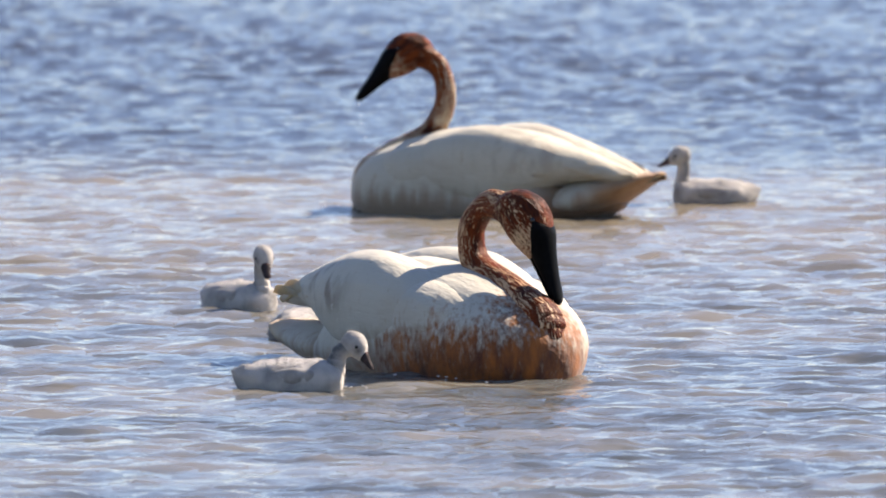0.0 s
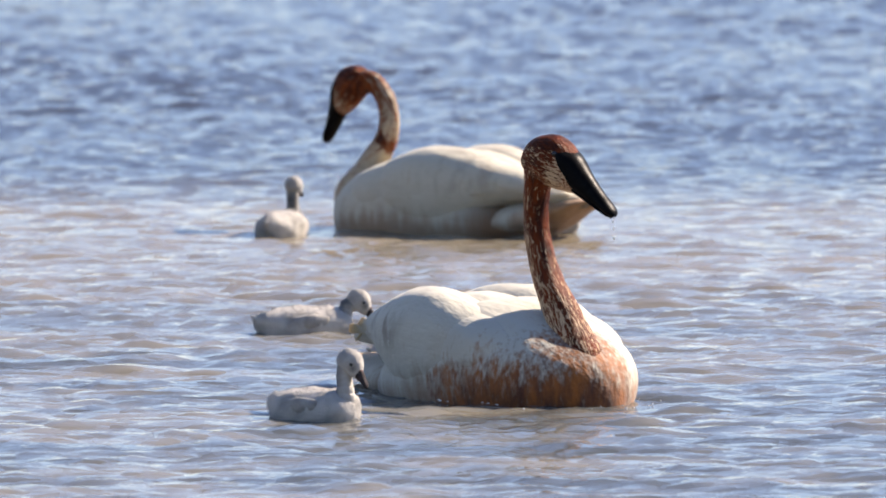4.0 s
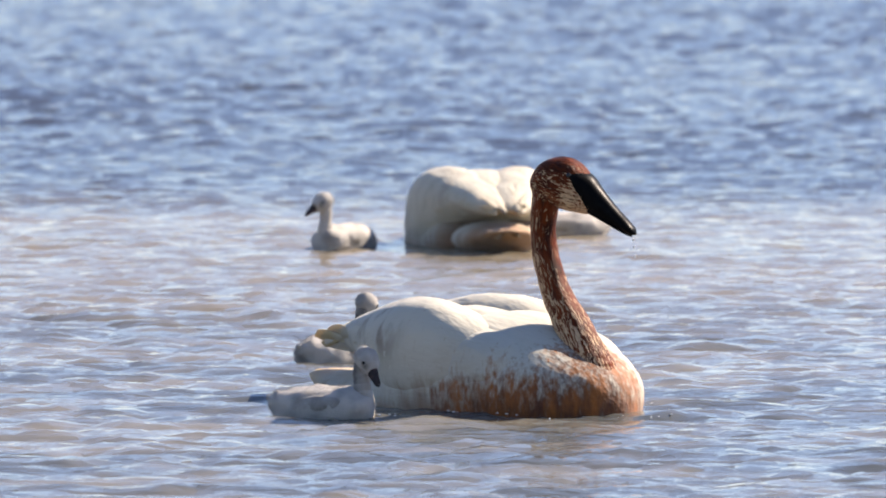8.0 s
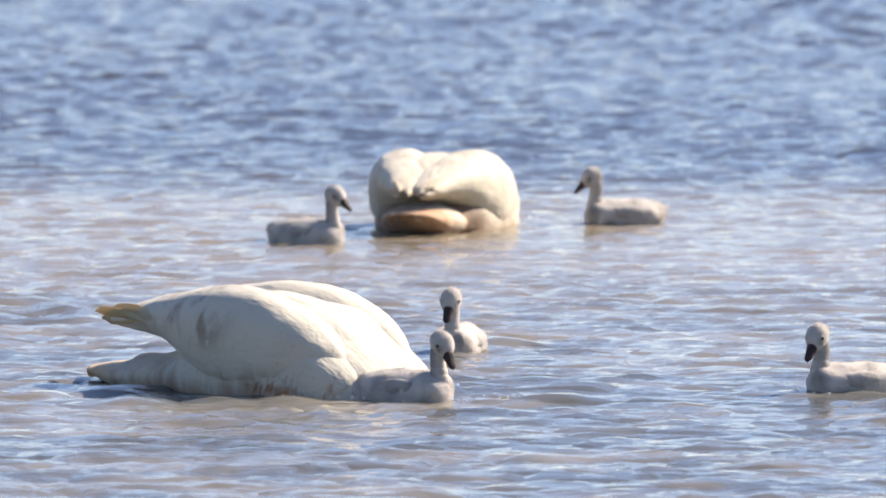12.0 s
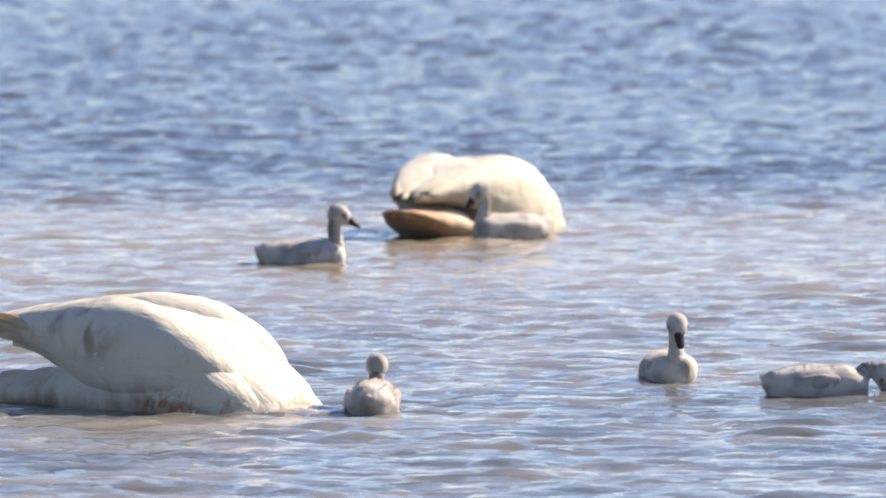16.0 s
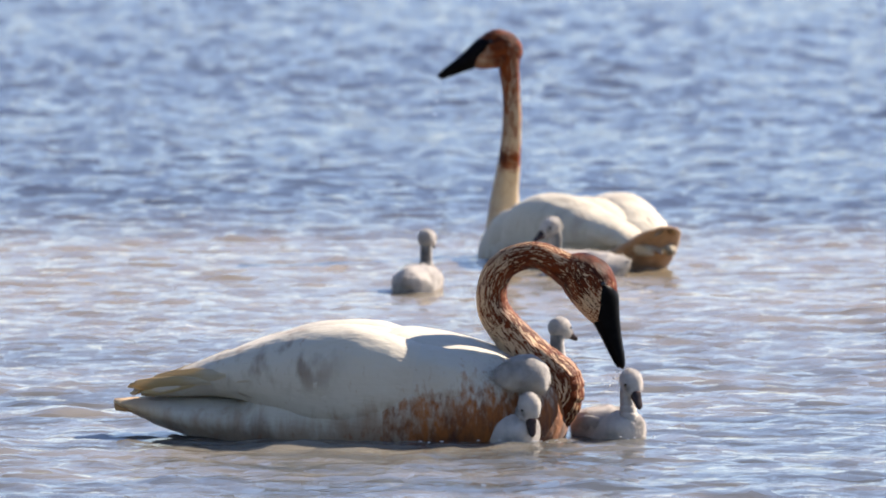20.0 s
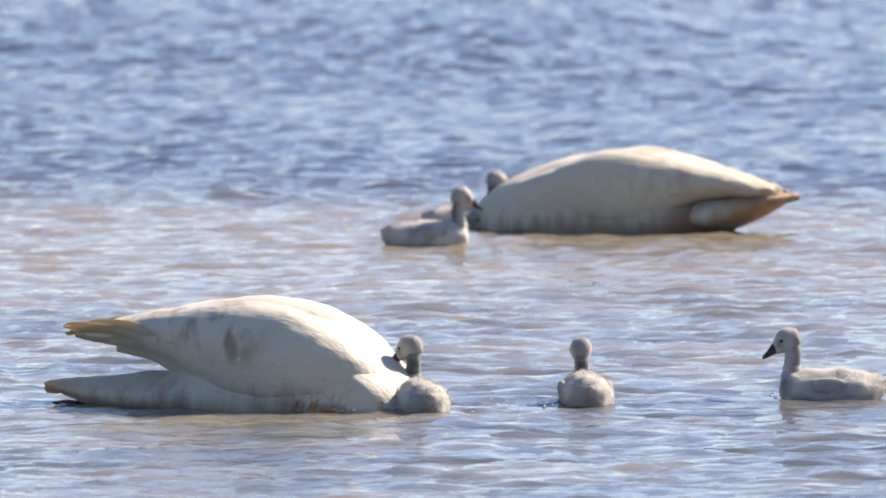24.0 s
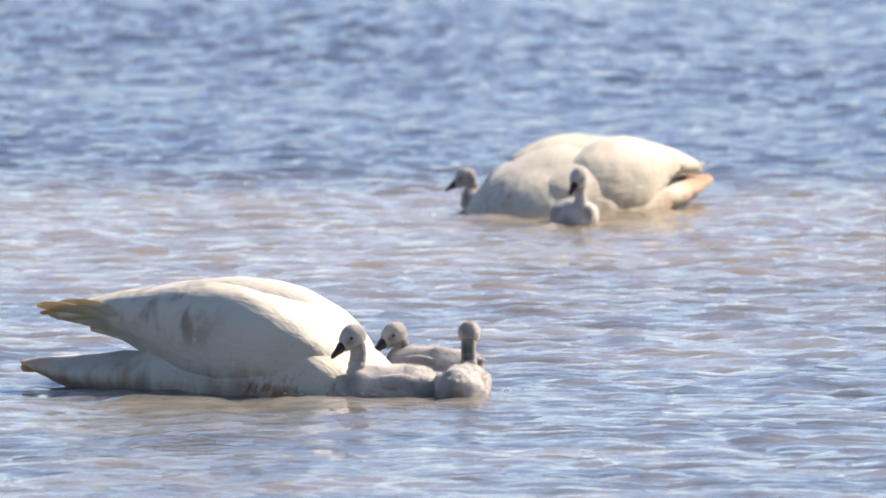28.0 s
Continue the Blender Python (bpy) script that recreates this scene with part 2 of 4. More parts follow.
# ---- mesh helpers ----
def part(name, bm, material, parent=None, label="", smooth=True):
    me = bpy.data.meshes.new(name)
    bm.to_mesh(me)
    bm.free()
    me.materials.append(material)
    if smooth:
        me.polygons.foreach_set("use_smooth", [True] * len(me.polygons))
    ob = new(name, me)
    ob.parent = parent
    return tagged(ob, label)


def paint(ob, amount, shift=None, back=False):
    """How dark or stained each point is, as a number on the mesh."""
    me = ob.data
    layer = me.attributes.new("rust", "FLOAT", "POINT")
    layer.data.foreach_set("value", [amount(v.co) for v in me.vertices])
    layer = me.attributes.new("along", "FLOAT_VECTOR", "POINT")
    flat = [0.028 / max(1e-5, math.hypot(v.co.x, v.co.y)) if shift is not None else 1.0 for v in me.vertices]
    run = [(v.co.z, v.co.y, v.co.x) if back else (v.co.x * f, v.co.y * f, v.co.z + (shift or 0.0)) for v, f in zip(me.vertices, flat)]
    layer.data.foreach_set("vector", [c for row in run for c in row])
    return ob


def curve_through(rows, count):
    """Rows of numbers, glided through evenly in their index."""
    p = np.array(rows, float)
    p = np.vstack([2 * p[0] - p[1], p, 2 * p[-1] - p[-2]])
    u = np.linspace(0, len(rows) - 1 - 1e-6, count)
    i = u.astype(int)
    f = (u - i)[:, None]
    a, b, c, d = p[i], p[i + 1], p[i + 2], p[i + 3]
    return 0.5 * (2 * b + (c - a) * f + (2 * a - 5 * b + 4 * c - d) * f ** 2 + (3 * b - a - 3 * c + d) * f ** 3)


def loft(rows, rings, sides, power=2.0, side=1, rough=0.0, seed=0.0, scale=18.0):
    """A closed skin over rings across x: rows of x, y, z, half width, half height."""
    bm = bmesh.new()
    loops = []
    for x, y, z, w, h in curve_through(rows, rings):
        w, h = max(w, 0.001), max(h, 0.001)
        loop = []
        for k in range(sides):
            a = 2 * math.pi * k / sides
            c, s = math.cos(a), math.sin(a)
            v = Vector((x, side * y + math.copysign(abs(c) ** (2 / power), c) * w, z + math.copysign(abs(s) ** (2 / power), s) * h))
            if rough:
                push = noise.noise((v.x * scale * 0.6 + seed, v.y * scale, v.z * scale)) * rough
                push += noise.noise((v.x * scale * 2 + seed, v.y * scale * 3, v.z * scale * 3)) * rough * 0.4
                v += Vector((0, c, s)) * push
            loop.append(bm.verts.new(v))
        loops.append(loop)
    for a, b in zip(loops, loops[1:]):
        for k in range(sides):
            bm.faces.new((a[k], a[(k + 1) % sides], b[(k + 1) % sides], b[k]))
    for loop in (loops[0], loops[-1]):
        tip = bm.verts.new(sum((v.co for v in loop), Vector()) / sides)
        for k in range(sides):
            bm.faces.new((loop[k], loop[(k + 1) % sides], tip))
    bmesh.ops.recalc_face_normals(bm, faces=bm.faces)
    return bm


def ball(r, at, squash=(1, 1, 1), sub=2):
    bm = bmesh.new()
    bmesh.ops.create_icosphere(bm, subdivisions=sub, radius=r, matrix=Matrix.Translation(at) @ Matrix.Diagonal((*squash, 1)))
    return bm


def vane(length, width, droop, bow=0.25, rows=8):
    """One feather from its root at the origin towards -x, cupped and slightly thick."""
    bm = bmesh.new()
    lines = {1: [], -1: []}
    for k in range(rows + 1):
        f = k / rows
        w = width * 0.5 * min(1.0, 0.45 + 1.6 * f) * math.sqrt(max(0.02, 1 - f ** 4))
        for up in (1, -1):
            line = []
            for j in (-1, -0.5, 0, 0.5, 1):
                z = -droop * f * f - bow * width * j * j + up * 0.0007
                line.append(bm.verts.new((-length * f - (0.12 * width * (1 - j * j)) * f, w * j, z)))
            lines[up].append(line)
    for up in (1, -1):
        for a, b in zip(lines[up], lines[up][1:]):
            for j in range(4):
                bm.faces.new((a[j], a[j + 1], b[j + 1], b[j]) if up > 0 else (b[j], b[j + 1], a[j + 1], a[j]))
    for edge in (0, -1):
        for a, b, c, d in zip(lines[1], lines[1][1:], lines[-1][1:], lines[-1]):
            bm.faces.new((a[edge], b[edge], c[edge], d[edge]))
    bm.faces.new(lines[1][-1] + lines[-1][-1][::-1])
    bmesh.ops.recalc_face_normals(bm, faces=bm.faces)
    return bm


def fuzz(bm, count, length, rnd, lean=(-0.6, 0, 0.1), low=-1.0):
    """Short tapering tufts of down that stand off a skin."""
    bm.faces.ensure_lookup_table()
    areas = np.array([f.calc_area() for f in bm.faces])
    pick = rnd.choices(range(len(areas)), weights=areas, k=count)
    made = []
    for i in pick:
        f = bm.faces[i]
        p = f.calc_center_median().lerp(rnd.choice(f.verts).co, rnd.random() * 0.8)
        if p.z < low:
            continue
        n = f.normal
        tilt = (n + Vector(lean) * (0.6 + 0.8 * rnd.random()) + Vector((rnd.uniform(-.6, .6), rnd.uniform(-.6, .6), rnd.uniform(-.5, .5)))).normalized()
        side = tilt.cross(n if abs(tilt.dot(n)) < 0.95 else Vector((0.3, 0.9, 0.2))).normalized()
        up = side.cross(tilt)
        w = length * 0.032
        made.append((p - n * 0.001, side * w, up * w, tilt * length * rnd.uniform(0.35, 1.25)))
    for p, a, b, t in made:
        base = [bm.verts.new(p + a), bm.verts.new(p - a * 0.5 + b * 0.8), bm.verts.new(p - a * 0.5 - b * 0.8)]
        tip = bm.verts.new(p + t)
        for k in range(3):
            bm.faces.new((base[k], base[(k + 1) % 3], tip))


# ---- water ----
def wave_sheet(name, seed, size_x, y_from, y_to, wind, level, label):
    """A rigid sheet of wind waves: many wave trains about one wind direction."""
    rnd = np.random.default_rng(seed)
    ys = [y_from]
    while ys[-1] < y_to:
        d = min(max(ys[-1], 17.0), 46.0)
        ys.append(ys[-1] + 0.021 * (d / 20) ** 1.8)
    ys = np.array(ys)
    mid = np.arange(-3.0, 3.0, 0.026)
    rim = 3.0 + np.cumsum(np.linspace(0.03, 0.4, int((size_x - 3.0) / 0.215)))
    xs = np.concatenate([-rim[::-1], mid, rim])
    gx, gy = np.meshgrid(xs, ys)
    h = np.zeros_like(gx)
    ox, oy = np.zeros_like(gx), np.zeros_like(gx)
    for k in range(80):
        wl = 0.05 * (0.36 / 0.05) ** rnd.random()
        a = wind + rnd.normal(0, 0.55)
        kx, ky = math.cos(a) * 2 * math.pi / wl, math.sin(a) * 2 * math.pi / wl
        amp = 0.00092 * (wl / 0.25) ** 0.55 * rnd.uniform(0.5, 1.3)
        ph = gx * kx + gy * ky + rnd.uniform(0, 6.28)
        h += amp * np.sin(ph)
        ox -= amp * 0.55 * math.cos(a) * np.cos(ph)
        oy -= amp * 0.55 * math.sin(a) * np.cos(ph)
    # gusts make rougher and calmer patches
    gust = 0.85 + 0.3 * np.sin(gx * 0.9 + 1.3 * np.sin(gy * 0.31 + seed)) * np.sin(gy * 0.55 + seed * 2 + 0.8 * np.sin(gx * 0.5))
    # open water beyond the shallows is rougher
    gust *= 1.10 + 0.38 / (1 + np.exp(-(gy - 27.8) / 0.9))
    h *= gust
    verts = np.stack([gx + ox, gy + oy, h + level], -1).reshape(-1, 3)
    nx, ny = len(xs), len(ys)
    i = np.arange(nx * ny).reshape(ny, nx)
    quads = np.stack([i[:-1, :-1], i[:-1, 1:], i[1:, 1:], i[1:, :-1]], -1).reshape(-1, 4)
    me = bpy.data.meshes.new(name)
    me.vertices.add(len(verts))
    me.vertices.foreach_set("co", verts.ravel())
    me.loops.add(quads.size)
    me.loops.foreach_set("vertex_index", quads.ravel())
    me.polygons.add(len(quads))
    me.polygons.foreach_set("loop_start", np.arange(0, quads.size, 4))
    me.polygons.foreach_set("use_smooth", np.ones(len(quads), bool))
    me.update()
    me.materials.append(WATER)
    return tagged(new(name, me), label, "water", kind="structure")


def lake():
    bm = bmesh.new()
    bmesh.ops.create_grid(bm, x_segments=40, y_segments=40, size=2500)
    bed = part("ground", bm, WATER, None, "broad lake surface reaching to the horizon")
    bed.location.z = -0.07
    tagged(bed, "", "water", kind="structure")
    # low banks added out of view: they close the lake and block the bright low sky
    bm = bmesh.new()
    loops = [[], [], []]
    for k in range(180):
        a = 2 * math.pi * k / 180
        top = 9 + 5 * noise.noise((3 * math.cos(a), 3 * math.sin(a), 0)) + 2.5 * noise.noise((14 * math.cos(a), 14 * math.sin(a), 4))
        for loop, r, z in zip(loops, (330, 345, 420), (-0.3, top, top * 1.15)):
            loop.append(bm.verts.new((r * math.cos(a), r * math.sin(a), z)))
    for lower, upper in zip(loops, loops[1:]):
        for k in range(180):
            bm.faces.new((lower[k], lower[(k + 1) % 180], upper[(k + 1) % 180], upper[k]))
    tagged(part("backdrop", bm, plain("unseen_banks", (0.05, 0.062, 0.03), 0.9, 0.3), None, "low dark banks added out of view round the lake"), "", "shore", kind="structure")
    one = wave_sheet("water", 3, 9.0, 13.0, 58.0, radians(-104), 0.0, "brown-blue lake water ruffled by wind waves")
    two = wave_sheet("water", 8, 9.0, 13.0, 58.0, radians(-76), -0.003, "brown-blue lake water crossed by smaller waves")
    return one, two


# ---- swans ----
BREAST = [(0.312, 0, 0.040, 0.012, 0.012), (0.297, 0, 0.042, 0.058, 0.052), (0.255, 0, 0.046, 0.110, 0.082), (0.18, 0, 0.052, 0.151, 0.112),
          (0.05, 0, 0.058, 0.170, 0.138), (-0.02, 0, 0.058, 0.165, 0.134), (-0.09, 0, 0.055, 0.120, 0.100), (-0.12, 0, 0.055, 0.06, 0.05)]
BODY = [(0.14, 0, 0.05, 0.05, 0.05), (0.10, 0, 0.055, 0.12, 0.10), (0.03, 0, 0.058, 0.164, 0.134), (-0.08, 0, 0.056, 0.165, 0.128), (-0.20, 0, 0.038, 0.140, 0.088),
        (-0.27, 0, 0.025, 0.106, 0.048), (-0.33, 0, 0.024, 0.080, 0.032), (-0.38, 0, 0.030, 0.045, 0.020), (-0.40, 0, 0.034, 0.02, 0.010)]
SHOULDER = [(0.236, 0.066, 0.078, 0.010, 0.010), (0.205, 0.080, 0.086, 0.034, 0.032), (0.165, 0.088, 0.091, 0.055, 0.053), (0.11, 0.094, 0.096, 0.070, 0.068), (0.03, 0.097, 0.101, 0.070, 0.074),
            (-0.05, 0.094, 0.104, 0.060, 0.064), (-0.12, 0.090, 0.106, 0.036, 0.040), (-0.16, 0.088, 0.106, 0.012, 0.014)]
WING = [(0.135, 0.093, 0.096, 0.006, 0.006), (0.105, 0.096, 0.099, 0.036, 0.040), (0.065, 0.098, 0.103, 0.062, 0.067), (0.02, 0.099, 0.106, 0.075, 0.083), (-0.03, 0.097, 0.108, 0.083, 0.096),
        (-0.08, 0.091, 0.108, 0.089, 0.102), (-0.14, 0.082, 0.111, 0.090, 0.097), (-0.20, 0.070, 0.117, 0.084, 0.076), (-0.26, 0.057, 0.123, 0.074, 0.050),
        (-0.32, 0.044, 0.119, 0.060, 0.035), (-0.375, 0.034, 0.108, 0.047, 0.025), (-0.415, 0.029, 0.099, 0.037, 0.018), (-0.438, 0.026, 0.094, 0.024, 0.010), (-0.446, 0.025, 0.092, 0.008, 0.003)]
TAIL = [(-0.24, 0, 0.028, 0.112, 0.044), (-0.33, 0, 0.033, 0.098, 0.042), (-0.40, 0, 0.041, 0.082, 0.030), (-0.455, 0, 0.052, 0.062, 0.017), (-0.488, 0, 0.059, 0.042, 0.008), (-0.504, 0, 0.062, 0.018, 0.003)]
MANTLE = [(0.13, 0, 0.095, 0.03, 0.03), (0.08, 0, 0.102, 0.085, 0.066), (-0.02, 0, 0.110, 0.110, 0.086), (-0.12, 0, 0.114, 0.112, 0.086), (-0.22, 0, 0.113, 0.084, 0.068),
          (-0.30, 0, 0.114, 0.056, 0.034), (-0.35, 0, 0.106, 0.030, 0.016), (-0.38, 0, 0.100, 0.008, 0.006)]
HEAD = [(-0.072, 0, -0.006, 0.008, 0.012), (-0.058, 0, -0.001, 0.027, 0.032), (-0.022, 0, 0.006, 0.0360, 0.0455), (0.014, 0, 0.004, 0.0345, 0.0430),
        (0.040, 0, -0.002, 0.028, 0.033), (0.056, 0, -0.007, 0.019, 0.023)]
UPPER_BILL = [(0.000, 0, 0.029, 0.0300, 0.002), (0.007, 0, 0.027, 0.0322, 0.007), (0.022, 0, 0.018, 0.0340, 0.021), (0.0408, 0, 0.006, 0.0292, 0.0280), (0.0600, 0, -0.003, 0.0238, 0.0240),
              (0.0830, 0, -0.012, 0.0195, 0.0188), (0.1080, 0, -0.021, 0.0170, 0.0138), (0.1295, 0, -0.028, 0.0162, 0.0102), (0.143, 0, -0.0325, 0.0128, 0.0065), (0.1495, 0, -0.035, 0.003, 0.002)]
LOWER_BILL = [(0.030, 0, -0.012, 0.018, 0.014), (0.052, 0, -0.020, 0.017, 0.011), (0.083, 0, -0.029, 0.0145, 0.006), (0.114, 0, -0.036, 0.013, 0.004), (0.134, 0, -0.0395, 0.011, 0.003), (0.143, 0, -0.0405, 0.004, 0.002)]
SWAN_LINKS = 64


def neck_radius(f):
    """From the thick base to the slim middle and the head."""
    return float(np.interp(f, (0, 0.12, 0.25, 0.42, 0.6, 0.82, 0.92, 1.0), (0.060, 0.057, 0.045, 0.034, 0.0270, 0.0235, 0.0265, 0.0340)))


def link(radius, half, sides=28, start=0.0, rough=0.0):
    """A piece of neck along z, radius(z) wide, that slips inside its neighbours at both ends."""
    bm = bmesh.new()
    loops = []
    for z in (-1.0, -0.9, -0.75, -0.5, -0.25, 0.0, 0.25, 0.5, 0.75, 0.9, 1.0):
        r = radius(z * half) * (1 - 0.30 * z ** 6)
        loop = []
        for a in [2 * math.pi * k / sides for k in range(sides)]:
            c, s = math.cos(a), math.sin(a)
            d = r * (1 + rough * noise.noise((3.2 * c, 3.2 * s, (start + z * half) * 22)) + 0.6 * rough * noise.noise((8 * c, 8 * s, (start + z * half) * 60)))
            loop.append(bm.verts.new((d * c, 0.92 * d * s, z * half)))
        loops.append(loop)
    for a, b in zip(loops, loops[1:]):
        for k in range(sides):
            bm.faces.new((a[k], a[(k + 1) % sides], b[(k + 1) % sides], b[k]))
    bm.faces.new(loops[0][::-1])
    bm.faces.new(loops[-1])
    return bm


def wing_point(u, a, side):
    """A place on the wing's skin, u along it and a round it, and the way out."""
    x, y, z, w, h = curve_through(WING, 201)[int(u * 200)]
    c, s = math.cos(a), math.sin(a)
    out = Vector((0.12, side * c / w, s / h)).normalized()
    return Vector((x, side * (y + c * w), z + s * h)), out


def lie(u, a, side, lift, tilt, rnd):
    """The pose of a feather that lies on the wing's skin and points back along it."""
    p, out = wing_point(u, a, side)
    ahead = (p - wing_point(min(1.0, u + 0.12), a, side)[0]).normalized()
    out = (out - ahead * out.dot(ahead)).normalized()
    m = Matrix((ahead, out.cross(ahead), out)).transposed().to_4x4()
    return Matrix.Translation(p + out * lift) @ m @ pose(0, 0, 0, rnd.uniform(-4, 4), tilt + rnd.uniform(-0.6, 0.6), rnd.uniform(-7, 7))


def swan(label, white, flank, rump, tails, vanes, flights, tail_vanes, necks, rust_at, seed, tail_rows, mark):
    rnd = random.Random(seed)
    bird = tagged(new("swan"), label, "swan", "pair of swans")
    part("body", loft(BODY, 44, 56, 2.15, 1, 0.004, seed), rump, bird)
    breast = part("breast", loft(BREAST, 44, 56, 2.15, 1, 0.004, seed), flank, bird)
    for side in (1, -1):
        part("shoulder", loft(SHOULDER, 40, 40, 2.2, side, 0.0035, seed + 5 * side, 16), flank, breast)
    part("mantle", loft(MANTLE, 40, 36, 2.2, 1, 0.003, seed + 2, 20), white, bird, "smooth pale feathers between the folded wings")
    tail = part("tail", loft(tail_rows, 26, 32, 2.0, 1, 0.004, seed + 3, 30), tails, bird, "short tail with stained tip")
    wings = []
    covert = None
    primary = None
    for side in (1, -1):
        wing = part("wing", loft(WING, 60, 40, 2.2, side, 0.0035, seed + 5 * side, 16), white, bird)
        wings.append(wing)
        # flight feathers bundled at the wing's tip
        for k in range(9):
            blade = new("flight_feather", primary.data) if primary else part("flight_feather", vane(0.165, 0.036, 0.006, 0.16), flights, wing)
            primary = primary or blade
            blade.parent = wing
            blade.matrix_basis = lie(0.655 + 0.018 * (k % 3), radians(-62 + 21 * k), side, 0.0004, -0.5, rnd)
        # rows of coverts and scapulars
        for row, (u, n) in enumerate(((0.44, 7), (0.50, 6), (0.56, 6))):
            for k in range(n):
                blade = new("covert_feather", covert.data) if covert else part("covert_feather", vane(0.085, 0.052, 0.002, 0.10, 6), vanes, wing)
                covert = covert or blade
                blade.parent = wing
                blade.matrix_basis = lie(u + rnd.uniform(-0.02, 0.02), radians(-15 + 105 * (k + 0.5 * (row % 2)) / n), side, -0.0006, -1.3, rnd) @ Matrix.Scale(1.0 - 0.04 * row, 4)
    # tail feathers
    fan = None
    for k in range(7):
        f = k / 6 * 2 - 1
        blade = new("tail_feather", fan.data) if fan else part("tail_feather", vane(0.145, 0.034, 0.008), tail_vanes, tail)
        fan = fan or blade
        blade.parent = tail
        blade.matrix_basis = pose(-0.355, 0.036 * f, 0.066 - 0.010 * f * f, -16 * f, 3, 5 * f)
    links = []
    for k in range(SWAN_LINKS):
        f = k / (SWAN_LINKS - 1)
        ob = part("neck_segment", link(lambda z: neck_radius(f + z / 0.57), 0.014 + 0.34 * neck_radius(f), 28, 0.57 * f, 0.055), necks, bird)
        paint(ob, lambda co: rust_at(f) + 0.20 * co.x / math.hypot(co.x, co.y) + (0.7 * max(0.0, 1 - abs(f - mark) / 0.055) if co.x < 0.01 else 0.0), 0.57 * f)
        links.append(ob)
    head = paint(part("head", loft(HEAD, 26, 28, 2.1, 1, 0.0012, seed, 60), necks, bird, "rust-stained feathered head"), lambda co: rust_at(0.97) - 0.30 * max(0.0, min(1.0, (co.x + 0.002) / 0.016)) + 0.40 * max(0.0, min(1.0, (co.z - 0.018) / 0.014)), None, True)
    part("upper_bill", loft(UPPER_BILL, 34, 24, 2.3), BLACK_BILL, head, "long glossy black bill reaching the eye")
    part("lower_bill", loft(LOWER_BILL, 20, 16), BLACK_BILL, head, "black lower bill")
    for side in (1, -1):
        part("eye", ball(0.0052, (0.006, side * 0.0300, 0.027)), EYE, head, "dark glossy eye")
    return bird, links, head, tail, wings, breast


# ---- cygnets ----
CYG_BODY = [(0.098, 0, 0.016, 0.006, 0.008), (0.090, 0, 0.017, 0.028, 0.027), (0.060, 0, 0.017, 0.042, 0.036), (0.010, 0, 0.014, 0.048, 0.040),
            (-0.036, 0, 0.013, 0.046, 0.040), (-0.066, 0, 0.015, 0.036, 0.032), (-0.084, 0, 0.020, 0.022, 0.021), (-0.095, 0, 0.024, 0.006, 0.007)]
CYG_HEAD = [(-0.026, 0, 0.000, 0.005, 0.006), (-0.021, 0, 0.001, 0.014, 0.016), (-0.004, 0, 0.002, 0.0195, 0.0215), (0.012, 0, 0.000, 0.017, 0.0185),
            (0.021, 0, -0.004, 0.012, 0.013), (0.025, 0, -0.006, 0.006, 0.008)]
CYG_BILL = [(0.016, 0, -0.003, 0.009, 0.008), (0.026, 0, -0.006, 0.0095, 0.0095), (0.037, 0, -0.010, 0.008, 0.006), (0.046, 0, -0.013, 0.0072, 0.004), (0.051, 0, -0.0148, 0.003, 0.002)]
CYG_WING = [(0.050, 0.034, 0.026, 0.004, 0.005), (0.040, 0.037, 0.026, 0.008, 0.013), (0.010, 0.041, 0.026, 0.009, 0.016), (-0.022, 0.039, 0.026, 0.007, 0.011), (-0.040, 0.035, 0.026, 0.003, 0.004)]
CYG_LINKS = 8


def foot(parent, side):
    """A webbed foot on its shank, trailing behind."""
    bm = loft([(-0.045, 0.032, -0.012, 0.003, 0.003), (-0.075, 0.040, -0.016, 0.0035, 0.0035), (-0.092, 0.045, -0.019, 0.004, 0.004), (-0.100, 0.046, -0.021, 0.003, 0.003)], 10, 8, 2.0, side)
    heel = Vector((-0.094, side * 0.047, -0.021))
    toes = [Vector((-0.124, side * (0.047 + d), -0.032)) for d in (-0.018, 0.0, 0.018)]
    top = [bm.verts.new(heel + Vector((0, 0, 0.002)))] + [bm.verts.new(t) for t in toes]
    under = [bm.verts.new(v.co - Vector((0, 0, 0.003))) for v in top]
    for a, b in ((1, 2), (2, 3)):
        bm.faces.new((top[0], top[a], top[b]))
        bm.faces.new((under[0], under[b], under[a]))
        bm.faces.new((top[a], under[a], under[b], top[b]))
    return part("foot", bm, FOOT, parent, "orange-pink webbed foot")


